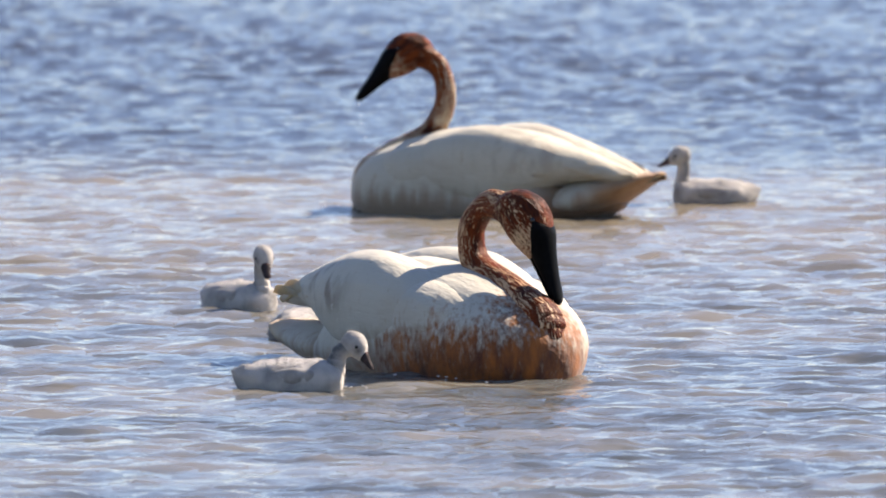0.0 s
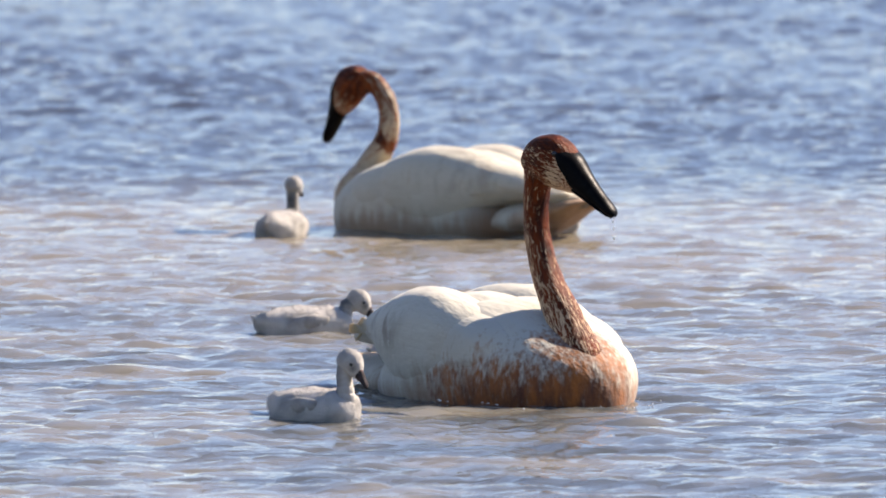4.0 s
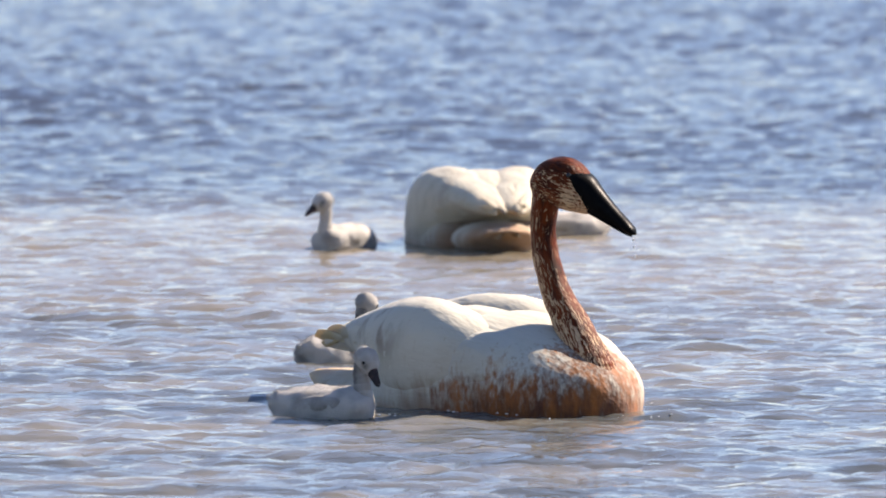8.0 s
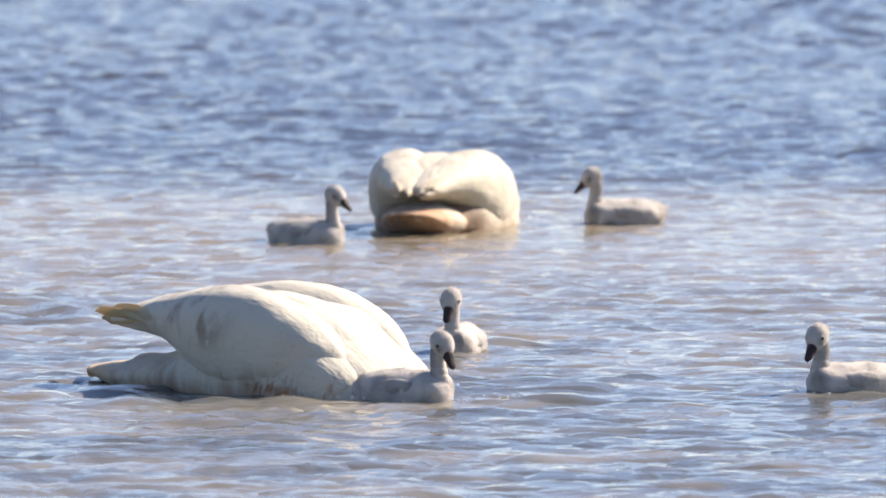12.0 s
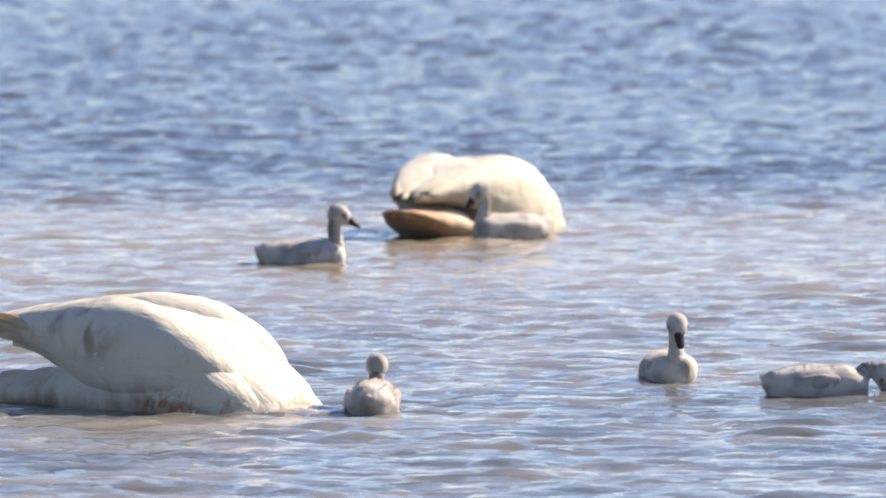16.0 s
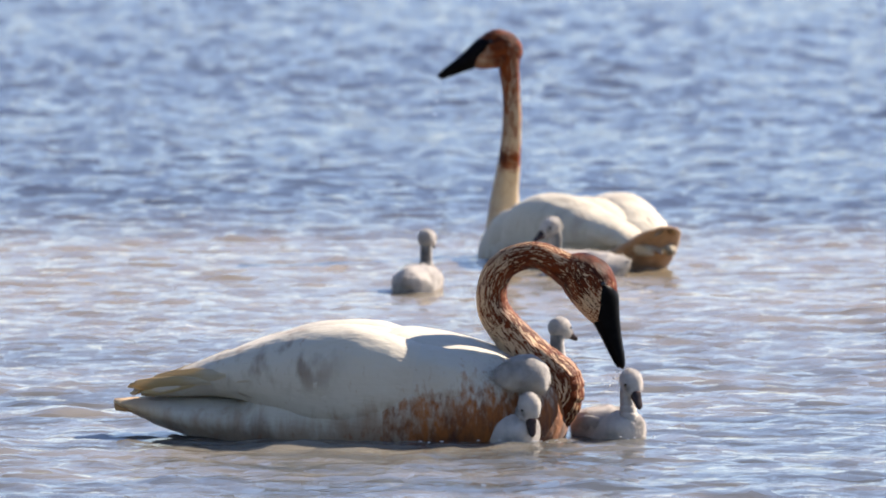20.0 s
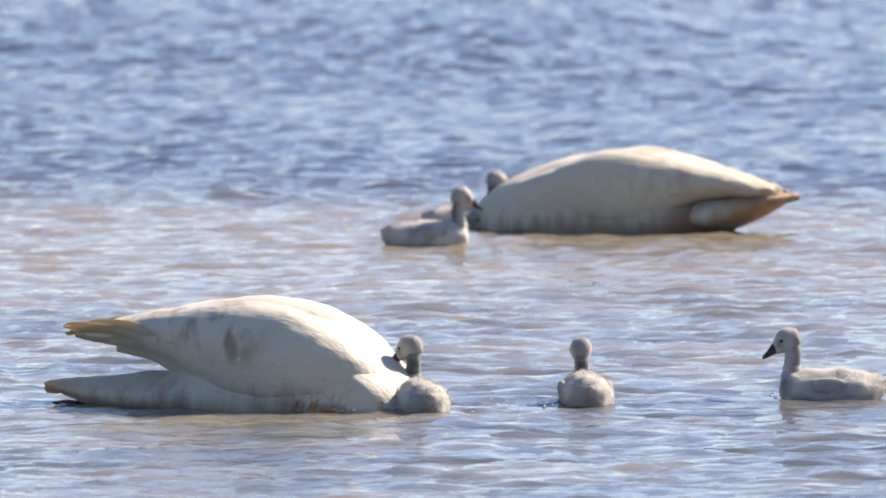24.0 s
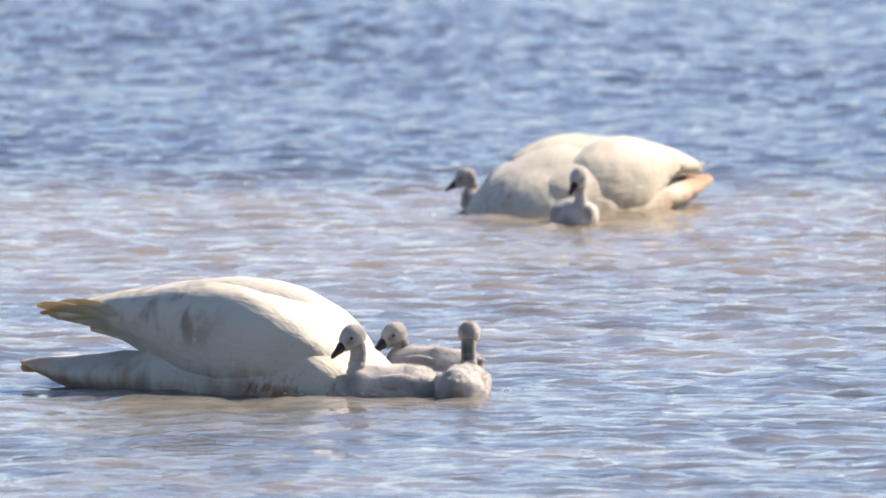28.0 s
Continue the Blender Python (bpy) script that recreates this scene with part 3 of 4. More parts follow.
def cygnet(label):
    rnd = random.Random(5)
    bird = tagged(new("cygnet"), label, "cygnet", "brood of cygnets")
    bm = loft(CYG_BODY, 30, 32, 2.05, 1, 0.006, 2.0, 42)
    fuzz(bm, 8000, 0.0075, rnd, (-1.3, 0, 0.0), -0.012)
    paint(part("body", bm, DOWN, bird), lambda co: 0.08 + 0.10 * max(0.0, min(1.0, (-0.05 - co.x) / 0.05)) + 0.45 * noise.noise((co.x * 28, co.y * 28, co.z * 34 + 5)))
    for side in (1, -1):
        bm = loft(CYG_WING, 14, 14, 2.0, side, 0.0015, 3.0, 80)
        fuzz(bm, 260, 0.006, rnd, (-1.3, 0, -0.1))
        # stubs tinted darker to stand in for shade on the flanks
        paint(part("wing", bm, DOWN, bird, "small downy wing stub"), lambda co: 0.34)
        foot(bird, side)
    bm = loft([(-0.074, 0, 0.025, 0.014, 0.012), (-0.088, 0, 0.030, 0.011, 0.008), (-0.099, 0, 0.034, 0.003, 0.003)], 8, 12)
    fuzz(bm, 120, 0.009, rnd, (-1.0, 0, 0.3))
    paint(part("tail", bm, DOWN, bird, "stubby downy tail"), lambda co: 0.15)
    links = []
    for k in range(CYG_LINKS):
        f = k / (CYG_LINKS - 1)
        r = float(np.interp(f, (0, 0.25, 0.6, 1), (0.026, 0.019, 0.0145, 0.0145)))
        bm = link(lambda z: r * (1 - z), 0.010 + 0.5 * r, 16)
        fuzz(bm, 220, 0.0055, rnd, (0, 0, -0.9))
        # dark nape: thin down, with its shaded side put into the colour
        ob = paint(part("neck_segment", bm, DOWN, bird), lambda co: 0.06 + 0.74 * max(0.0, min(1.0, 0.45 - co.x / 0.016)) * min(1.0, 0.35 + f))
        links.append(ob)
    bm = loft(CYG_HEAD, 18, 22, 2.0, 1, 0.001, 1.0, 90)
    fuzz(bm, 1100, 0.006, rnd, (-0.9, 0, 0.1))
    head = paint(part("head", bm, DOWN, bird, "downy grey-white head"), lambda co: 0.05 + 0.40 * max(0.0, min(1.0, (-co.x + 0.004) / 0.028)) + 0.10 * max(0.0, min(1.0, (co.z - 0.008) / 0.01)) + 0.75 * max(0.0, 1 - math.hypot(co.x - 0.013, co.z + 0.001, 1.5 * (abs(co.y) - 0.015)) / 0.011))
    part("bill", loft(CYG_BILL, 16, 14, 2.3), GREY_BILL, head, "dark grey and pink bill")
    for side in (1, -1):
        part("eye", ball(0.0032, (0.008, side * 0.0172, 0.004)), EYE, head, "dark eye")
    return bird, links, head


def shoulder_tuft(wing):
    """Fluffed feathers at the bend of a wing."""
    bm = loft([(0.286, 0.105, 0.112, 0.006, 0.008), (0.276, 0.108, 0.116, 0.024, 0.028), (0.250, 0.116, 0.122, 0.026, 0.033), (0.215, 0.122, 0.122, 0.023, 0.028), (0.188, 0.124, 0.120, 0.010, 0.014)], 22, 24, 2.0, -1, 0.006, 4.0, 40)
    fuzz(bm, 900, 0.016, random.Random(9), (-1.4, 0, -1.2))
    return paint(part("shoulder_tuft", bm, DOWN, wing, "fluffed grey-white feathers at the wing's bend"), lambda co: 0.15 + 0.30 * max(0.0, min(1.0, (co.z - 0.10) / 0.03)))


def family():
    near, near_links, near_head, near_tail, near_wings, near_breast = swan("adult white swan, neck and breast stained rust red, floating", NEAR_WHITE, NEAR_FLANK, NEAR_WHITE, NEAR_WHITE, NEAR_VANE, NEAR_TIP, NEAR_TAIL_VANE, NEAR_NECK,
                                       lambda f: float(np.interp(f, (0, 0.15, 0.4, 0.6, 0.8, 0.92, 1), (0.62, 0.50, 0.45, 0.60, 0.73, 0.69, 0.74))), 11, TAIL, -1.0)
    for s in (0.004, 0.017, 0.034):
        part("water_drop", ball(0.0022, (0.146 + 0.42 * s, 0, -0.043 - 0.9 * s), (0.8, 0.8, 1.5), 1), FOAM, near_head, "bright water drop falling from the bill")
    far, far_links, far_head, far_tail, far_wings, far_breast = swan("adult cream-white swan with rusty head, floating behind", FAR_WHITE, FAR_WHITE, FAR_SHADED_RUMP, FAR_TAIL, FAR_VANE, FAR_VANE, FAR_TAIL_VANE, FAR_NECK,
                                    lambda f: float(np.interp(f, (0, 0.35, 0.6, 0.8, 1), (0.14, 0.26, 0.50, 0.74, 0.98))), 23, TAIL, 0.56)
    for s in (0.004, 0.030, 0.052, 0.085):
        part("water_drop", ball(0.0020, (0.147 + 0.30 * s, 0, -0.043 - 0.95 * s), (0.8, 0.8, 1.6), 1), FOAM, far_head, "bright water drop falling from the bill")
    first, links, head = cygnet("grey-white downy cygnet swimming beside the swans")
    brood = [first]
    for k in range(4):
        brood.append(copy_thing(first, pose(0, 0, 0)))
    chains = []
    for bird in brood:
        kids = list(bird.children)
        chains.append(([o for o in kids if o.name.startswith("neck_segment")], [o for o in kids if o.name.startswith("head")][0]))
    return near, near_links, near_head, near_tail, near_wings, near_breast, far, far_links, far_head, far_tail, far_wings, far_breast, brood, chains


# ---- pushed-up water round a swimming bird ----
def wake(rx, ry, rise, seed, label):
    """A low uneven ring of water that a bird's body pushes up and drags along."""
    rnd = random.Random(seed)
    bm = bmesh.new()
    loops = []
    for r, h in ((0.86, -0.012), (0.95, 0.55), (1.02, 1.0), (1.12, 0.55), (1.26, 0.2), (1.50, -0.35), (1.8, -1.2)):
        loop = []
        for k in range(120):
            a = 2 * math.pi * k / 120
            lump = 0.55 + 0.9 * noise.noise((5 * math.cos(a) + seed, 5 * math.sin(a), r * 3)) + 0.35 * noise.noise((17 * math.cos(a), 17 * math.sin(a) + seed, r * 9))
            front = 0.65 + 0.35 * math.cos(a)
            z = rise * h * (lump if h > 0 else 1.0) * front - (0.004 if h > 0 else 0)
            loop.append(bm.verts.new((rx * r * math.cos(a), ry * r * math.sin(a), z)))
        loops.append(loop)
    for lower, upper in zip(loops, loops[1:]):
        for k in range(120):
            bm.faces.new((lower[k], upper[k], upper[(k + 1) % 120], lower[(k + 1) % 120]))
    ring = tagged(part("water", bm, WATER, None, label), "", "water", kind="structure")
    bm = bmesh.new()
    for _ in range(int(70 * rx)):
        a = rnd.gauss(0, 0.7)
        r = rnd.uniform(1.02, 1.35)
        size = rnd.uniform(0.0007, 0.0019)
        bmesh.ops.create_icosphere(bm, subdivisions=1, radius=size, matrix=Matrix.Translation((rx * r * math.cos(a), ry * r * math.sin(a), 0.004 + rnd.random() * 0.005)) @ Matrix.Diagonal((2.2, 1.6, 0.6, 1)))
    tagged(part("foam", bm, FOAM, ring, "small white flecks of foam"), kind="stuff")
    return ring


# ---- postures: the neck's line in the bird's own space, forward and up ----
POSTURES = {
    "upright": [(0.18, 0.00), (0.240, 0.083), (0.185, 0.162), (0.118, 0.240), (0.078, 0.318), (0.072, 0.386), (0.093, 0.440)],
    "poised": [(0.18, 0.00), (0.238, 0.08), (0.193, 0.16), (0.136, 0.235), (0.104, 0.31), (0.10, 0.385), (0.118, 0.447)],
    "settled": [(0.18, 0.00), (0.240, 0.083), (0.197, 0.162), (0.143, 0.237), (0.112, 0.312), (0.110, 0.378), (0.130, 0.430)],
    "raised": [(0.20, 0.00), (0.280, 0.055), (0.225, 0.122), (0.152, 0.195), (0.128, 0.285), (0.131, 0.375), (0.148, 0.462)],
    "alert": [(0.20, 0.00), (0.280, 0.060), (0.228, 0.135), (0.165, 0.22), (0.140, 0.315), (0.138, 0.41), (0.148, 0.50)],
    "level": [(0.18, 0.00), (0.238, 0.08), (0.20, 0.16), (0.148, 0.235), (0.118, 0.31), (0.115, 0.38), (0.132, 0.435)],
    "tall": [(0.245, 0.00), (0.315, 0.085), (0.298, 0.18), (0.252, 0.28), (0.220, 0.375), (0.208, 0.465), (0.210, 0.540)],
    "taller": [(0.245, 0.00), (0.315, 0.085), (0.300, 0.19), (0.256, 0.30), (0.222, 0.40), (0.206, 0.50), (0.207, 0.578)],
    "reach": [(0.21, 0.00), (0.285, 0.07), (0.23, 0.145), (0.15, 0.22), (0.10, 0.30), (0.10, 0.37), (0.14, 0.405)],
    "lean": [(0.18, 0.00), (0.245, 0.075), (0.198, 0.150), (0.128, 0.226), (0.084, 0.306), (0.088, 0.370), (0.130, 0.402)],
    "scoop": [(0.225, 0.02), (0.285, 0.09), (0.232, 0.155), (0.176, 0.232), (0.186, 0.300), (0.250, 0.327), (0.325, 0.292)],
    "curl": [(0.195, 0.02), (0.25, 0.09), (0.17, 0.145), (0.075, 0.195), (0.06, 0.26), (0.11, 0.305), (0.185, 0.295)],
    "bend": [(0.205, 0.00), (0.25, 0.06), (0.175, 0.12), (0.125, 0.185), (0.15, 0.25), (0.21, 0.275), (0.275, 0.25)],
    "swan_s": [(0.205, 0.00), (0.265, 0.07), (0.20, 0.13), (0.115, 0.185), (0.075, 0.26), (0.09, 0.335), (0.15, 0.375)],
    "arch": [(0.205, 0.00), (0.265, 0.07), (0.26, 0.15), (0.30, 0.205), (0.36, 0.195), (0.40, 0.12), (0.41, 0.03)],
    "surfacing": [(0.205, 0.00), (0.29, -0.02), (0.35, 0.012), (0.42, 0.032), (0.48, 0.00), (0.49, -0.10), (0.49, -0.17)],
    "dipped": [(0.16, -0.05), (0.19, -0.09), (0.22, -0.14), (0.24, -0.20), (0.33, -0.28), (0.34, -0.35), (0.37, -0.40)],
    "chick_up": [(0.066, 0.01), (0.076, 0.030), (0.076, 0.055), (0.074, 0.080), (0.077, 0.098)],
    "chick_low": [(0.066, 0.01), (0.078, 0.026), (0.076, 0.042), (0.074, 0.055), (0.082, 0.066)],
    "chick_down": [(0.066, 0.01), (0.080, 0.030), (0.092, 0.044), (0.106, 0.046), (0.118, 0.036)],
    "chick_fore": [(0.066, 0.01), (0.080, 0.030), (0.086, 0.052), (0.094, 0.068), (0.108, 0.074)],
}


def bend_neck(links, head, rows, joint):
    """Keys the pieces of a neck and the head. Rows: seconds, posture, the head's turn, its droop, and the neck's lean to the left."""
    keys = []
    for a, b in zip(rows, rows[1:]):
        keys.append((a[0], a, b, 0.0))
        moves = a[1:] != b[1:]
        if moves:
            n = max(2, min(4, int((b[0] - a[0]) / 0.25)))
            for k in range(1, n):
                f = k / n
                keys.append((a[0] + (b[0] - a[0]) * f, a, b, f * f * (3 - 2 * f)))
    keys.append((rows[-1][0], rows[-1], rows[-1], 0.0))
    tracks = [[] for _ in links]
    tops = []
    for t, a, b, f in keys:
        line = np.array(POSTURES[a[1]]) * (1 - f) + np.array(POSTURES[b[1]]) * f
        turn, droop, lean = [a[k] * (1 - f) + b[k] * f for k in (2, 3, 4)]
        dense = curve_through(line, 120)
        run = np.concatenate([[0], np.cumsum(np.linalg.norm(np.diff(dense, axis=0), axis=1))])
        at = np.linspace(0, run[-1], len(links))
        px, pz = np.interp(at, run, dense[:, 0]), np.interp(at, run, dense[:, 1])
        side = math.tan(radians(lean)) * np.maximum(0, pz - 0.08)
        points = [Vector((x, y, z)) for x, y, z in zip(px, side, pz)]
        for k, track in enumerate(tracks):
            along = (points[min(k + 1, len(points) - 1)] - points[max(k - 1, 0)]).normalized()
            flat = Vector((0, 1, 0))
            front = flat.cross(along).normalized()
            m = Matrix((front, along.cross(front), along)).transposed().to_4x4()
            m.translation = points[k]
            track.append((t, m))
        m = pose(*points[-1], 0, 0, turn) @ pose(0, 0, 0, 0, droop, 0) @ Matrix.Translation(joint)
        tops.append((t, m))
    for ob, track in zip(links, tracks):
        walk(ob, track)
    walk(head, tops)


def tip_up(tail, wings, breast, dip, rows, fan, lift):
    """When a swan dips its neck the breast goes down, the tail is pressed down and the wings shift. Rows: seconds and how far; fan: the same for the tail; lift: seconds and degrees by which the wing tips rise."""
    hinge, wrist = Vector((-0.25, 0, 0.05)), Vector((0.10, 0, 0.09))
    walk(tail, [(t, Matrix.Translation(hinge) @ pose(0, 0, 0, 0, -13 * f, 0) @ Matrix.Translation(-hinge)) for t, f in fan])
    keel = Vector((-0.03, 0, 0.10))
    walk(breast, [(t, Matrix.Translation(keel) @ pose(0, 0, 0, 0, dip * max(0, f), 0) @ Matrix.Translation(-keel)) for t, f in rows])
    for wing in wings:
        walk(wing, [(t, Matrix.Translation(wrist) @ pose(0, 0, 0, 0, f, 0) @ Matrix.Translation(-wrist)) for t, f in lift])


near_swan, near_links, near_head, near_tail, near_wings, near_breast, far_swan, far_links, far_head, far_tail, far_wings, far_breast, cygnets, chains = family()
far_swan.scale = (0.95, 0.90, 0.95)
near_wake = wake(0.315, 0.172, 0.010, 3, "brown water pushed up round the near swan")
far_wake = wake(0.30, 0.165, 0.010, 7, "brown water pushed up round the far swan")
chick_wakes = [wake(0.105, 0.050, 0.007, 20 + k, "small ripples round a cygnet") for k in range(5)]
near_tuft = shoulder_tuft(near_breast)
water_one, water_two = lake()


def afloat(rows):
    """The same way on the water, without the bird's tilt."""
    return [(t, pose(m.translation.x, m.translation.y, 0, 0, 0, math.degrees(m.to_euler().z))) for t, m in rows]


def motions():
    rows = [
        (0, pose(0.015, 20.239, -0.000, 0, 0, -52)), (0.5, pose(0.041, 20.238, 0.000, 0, 0, -52)), (1, pose(0.083, 20.236, 0.000, 0, 0, -52)),
        (2, pose(0.094, 20.238, 0.000, 0, 0, -53)), (3, pose(0.116, 20.236, -0.008, 0, 0, -55)), (3.5, pose(0.114, 20.239, -0.012, 0, 0, -56)),
        (5.5, pose(0.142, 20.239, -0.024, 0, 0, -63)), (6, pose(0.152, 20.238, -0.027, 0, 0, -63)), (7, pose(0.147, 20.237, -0.030, 0, 0, -61)),
        (8, pose(0.108, 20.234, -0.022, 0, 0, -49)), (9, pose(0.066, 20.222, -0.022, 0, 0, -38)), (9.5, pose(0.006, 20.218, -0.020, 0, 0.7, -36)),
        (10, pose(-0.078, 20.213, -0.020, 0, 1.3, -33)), (10.5, pose(-0.161, 20.218, -0.028, 0, 5.3, -36)), (11, pose(-0.184, 20.221, -0.034, 0, 6, -38)),
        (12, pose(-0.229, 20.217, -0.034, 0, 6, -35)), (13, pose(-0.246, 20.194, -0.034, 0, 6, -25)), (13.5, pose(-0.311, 20.181, -0.034, 0, 6, -20)),
        (15.5, pose(-0.431, 20.193, -0.034, 0, 6, -24)), (16, pose(-0.443, 20.196, -0.034, 0, 6, -26)), (17, pose(-0.445, 20.203, -0.034, 0, 6, -30)),
        (18, pose(-0.401, 20.200, -0.034, 0, 6, -28)), (18.5, pose(-0.305, 20.161, -0.034, 0, 6, -14)), (19, pose(-0.257, 20.141, -0.007, 0, 2, -8)),
        (19.5, pose(-0.147, 20.134, -0.002, 0, 0.7, -6)), (20, pose(-0.085, 20.130, 0.000, 0, 0, -5)), (21, pose(0.005, 20.149, 0.000, 0, 0, -10)),
        (21.5, pose(0.021, 20.149, 0.000, 0, 0, -10)), (22.5, pose(-0.066, 20.149, -0.012, 0, 3.3, -10)), (23.5, pose(-0.164, 20.149, -0.026, 0, 6, -10)),
        (24, pose(-0.222, 20.149, -0.040, 0, 6, -10)), (25, pose(-0.235, 20.166, -0.040, 0, 6, -15)), (26, pose(-0.286, 20.158, -0.026, 0, 6, -12)),
        (27, pose(-0.292, 20.151, -0.026, 0, 6, -10)), (28, pose(-0.282, 20.176, -0.036, 0, 6, -18)),
    ]
    walk(near_swan, rows)
    walk(near_wake, afloat(rows))
    rows = [
        (0, pose(0.068, 25.165, 0.000, 0, 0, 152)), (1, pose(0.049, 25.341, 0.000, 0, 0, 156)), (2, pose(0.034, 25.205, 0.000, 0, 0, 158)),
        (3, pose(0.012, 25.330, 0.000, 0, 0, 147)), (3.5, pose(-0.012, 25.548, 0.000, 0, 0, 144)), (4.5, pose(0.008, 25.326, -0.012, 0, 3.3, 125)),
        (5.5, pose(0.035, 25.220, -0.031, 0, 6, 106)), (6, pose(0.066, 25.278, -0.031, 0, 6, 101)), (7, pose(0.068, 25.207, -0.031, 0, 6, 98)),
        (8, pose(0.075, 25.426, -0.031, 0, 6, 99)), (9, pose(0.008, 25.028, -0.031, 0, 6, 91)), (10, pose(-0.024, 25.336, -0.031, 0, 6, 76)),
        (11, pose(0.005, 25.286, -0.031, 0, 6, 68)), (12, pose(0.008, 25.431, -0.031, 0, 6, 79)), (13, pose(0.003, 25.394, -0.031, 0, 6, 71)),
        (13.5, pose(-0.001, 25.416, -0.031, 0, 6, 70)), (15.5, pose(0.018, 25.771, -0.031, 0, 6, 62)), (16, pose(0.088, 25.837, -0.031, 0, 6, 66)),
        (17, pose(0.157, 25.934, -0.031, 0, 6, 81)), (17.5, pose(0.170, 25.899, -0.028, 0, 5.3, 88)), (18, pose(0.174, 25.614, -0.027, 0, 2, 94)),
        (18.5, pose(0.203, 25.713, -0.038, 0, 0, 100)), (19, pose(0.240, 25.722, -0.038, 0, 0, 112)), (20, pose(0.285, 25.654, -0.038, 0, 0, 118)),
        (20.5, pose(0.285, 25.633, -0.033, 0, 1.3, 117)), (21, pose(0.284, 25.351, -0.028, 0, 3.3, 114)), (21.5, pose(0.313, 25.414, -0.015, 0, 4, 122)),
        (22.5, pose(0.353, 25.572, -0.031, 0, 6, 145)), (23.5, pose(0.372, 25.678, -0.018, 0, 4.5, 160)), (24, pose(0.352, 25.734, -0.016, 0, 4.2, 163)),
        (25, pose(0.303, 25.539, -0.014, 0, 4.2, 172)), (26, pose(0.293, 25.360, -0.012, 0, 4.2, 178)), (27, pose(0.284, 25.640, -0.020, 0, 5, 190)),
        (27.5, pose(0.315, 25.605, -0.031, 0, 6, 210)), (28, pose(0.285, 25.779, -0.031, 0, 6, 227)),
    ]
    walk(far_swan, rows)
    walk(far_wake, afloat(rows))
    rows = [
        (0, pose(-0.264, 21.101, 0.000, 0, 0, 65)), (0.5, pose(-0.180, 21.426, 0.000, 0, 0, 32.5)), (1, pose(-0.095, 21.751, 0.000, 0, 0, 0)),
        (1.5, pose(-0.140, 21.450, 0.000, 0, 0, -40)), (2, pose(-0.175, 21.200, 0.000, 0, 0, -75)), (2.5, pose(-0.160, 21.180, 0.000, 0, 0, -10)), (3, pose(-0.182, 21.150, 0.000, 0, 0, 65)),
        (3.5, pose(-0.140, 21.109, 0.000, 0, 0, 50)), (5.5, pose(0.190, 21.058, 0.000, 0, 0, 0)), (6, pose(0.245, 20.901, 0.000, 0, 0, -20)),
        (6.25, pose(0.282, 20.886, 0.000, 0, 0, 25)), (6.5, pose(0.319, 20.871, 0.000, 0, 0, 70)), (6.75, pose(0.332, 20.772, 0.000, 0, 0, 122.5)),
        (7, pose(0.345, 20.674, 0.000, 0, 0, 175)), (7.5, pose(0.316, 20.765, 0.000, 0, 0, 207.5)), (8, pose(0.287, 20.855, 0.000, 0, 0, 240)),
        (8.5, pose(0.259, 20.592, 0.000, 0, 0, 297.5)), (9, pose(0.232, 20.329, 0.000, 0, 0, 355)), (9.5, pose(0.359, 20.465, 0.000, 0, 0, 360)),
        (10, pose(0.483, 20.379, 0.000, 0, 0, 360)), (10.5, pose(0.561, 20.347, 0.000, 0, 0, 340)), (11, pose(0.693, 20.433, 0.000, 0, 0, 290)),
        (11.5, pose(0.735, 20.402, 0.000, 0, 0, 265)), (12, pose(0.744, 20.184, 0.000, 0, 0, 205)), (12.4, pose(0.621, 20.137, 0.000, 0, 0, 180)),
        (13, pose(0.500, 20.220, 0.000, 0, 0, 120)), (13.5, pose(0.438, 20.180, 0.000, 0, 0, 110)), (14.5, pose(0.540, 20.323, 0.000, 0, 0, 55)),
        (15.5, pose(0.642, 20.466, 0.000, 0, 0, 0)), (16, pose(0.675, 20.479, 0.000, 0, 0, 0)), (17, pose(0.695, 20.418, 0.000, 0, 0, 10)),
        (17.25, pose(0.711, 20.410, 0.000, 0, 0, 45)), (17.5, pose(0.726, 20.401, 0.000, 0, 0, 80)), (17.75, pose(0.658, 20.332, 0.000, 0, 0, 130)),
        (18, pose(0.589, 20.263, 0.000, 0, 0, 180)), (18.3, pose(0.502, 20.255, 0.000, 0, 0, 180)), (19, pose(0.386, 20.263, 0.000, 0, 0, 180)),
        (19.5, pose(0.360, 20.218, 0.000, 0, 0, 240)), (20, pose(0.291, 20.134, 0.000, 0, 0, 300)), (21, pose(0.309, 19.848, 0.000, 0, 0, 360)),
        (21.5, pose(0.445, 20.165, 0.000, 0, 0, 360)), (22.17, pose(0.547, 20.229, 0.000, 0, 0, 301.7)), (22.83, pose(0.648, 20.292, 0.000, 0, 0, 243.3)),
        (23.5, pose(0.749, 20.356, 0.000, 0, 0, 185)), (24, pose(0.704, 20.307, 0.000, 0, 0, 180)), (25, pose(0.618, 20.335, 0.000, 0, 0, 180)),
        (26, pose(0.419, 20.286, 0.000, 0, 0, 225)), (27, pose(0.192, 20.028, 0.000, 0, 0, 180)), (27.4, pose(0.126, 19.987, 0.000, 0, 0, 180)),
        (27.7, pose(0.081, 19.993, 0.000, 0, 0, 131)), (28, pose(0.035, 19.999, 0.000, 0, 0, 82)),
    ]
    walk(cygnets[0], rows)
    walk(chick_wakes[0], afloat(rows))
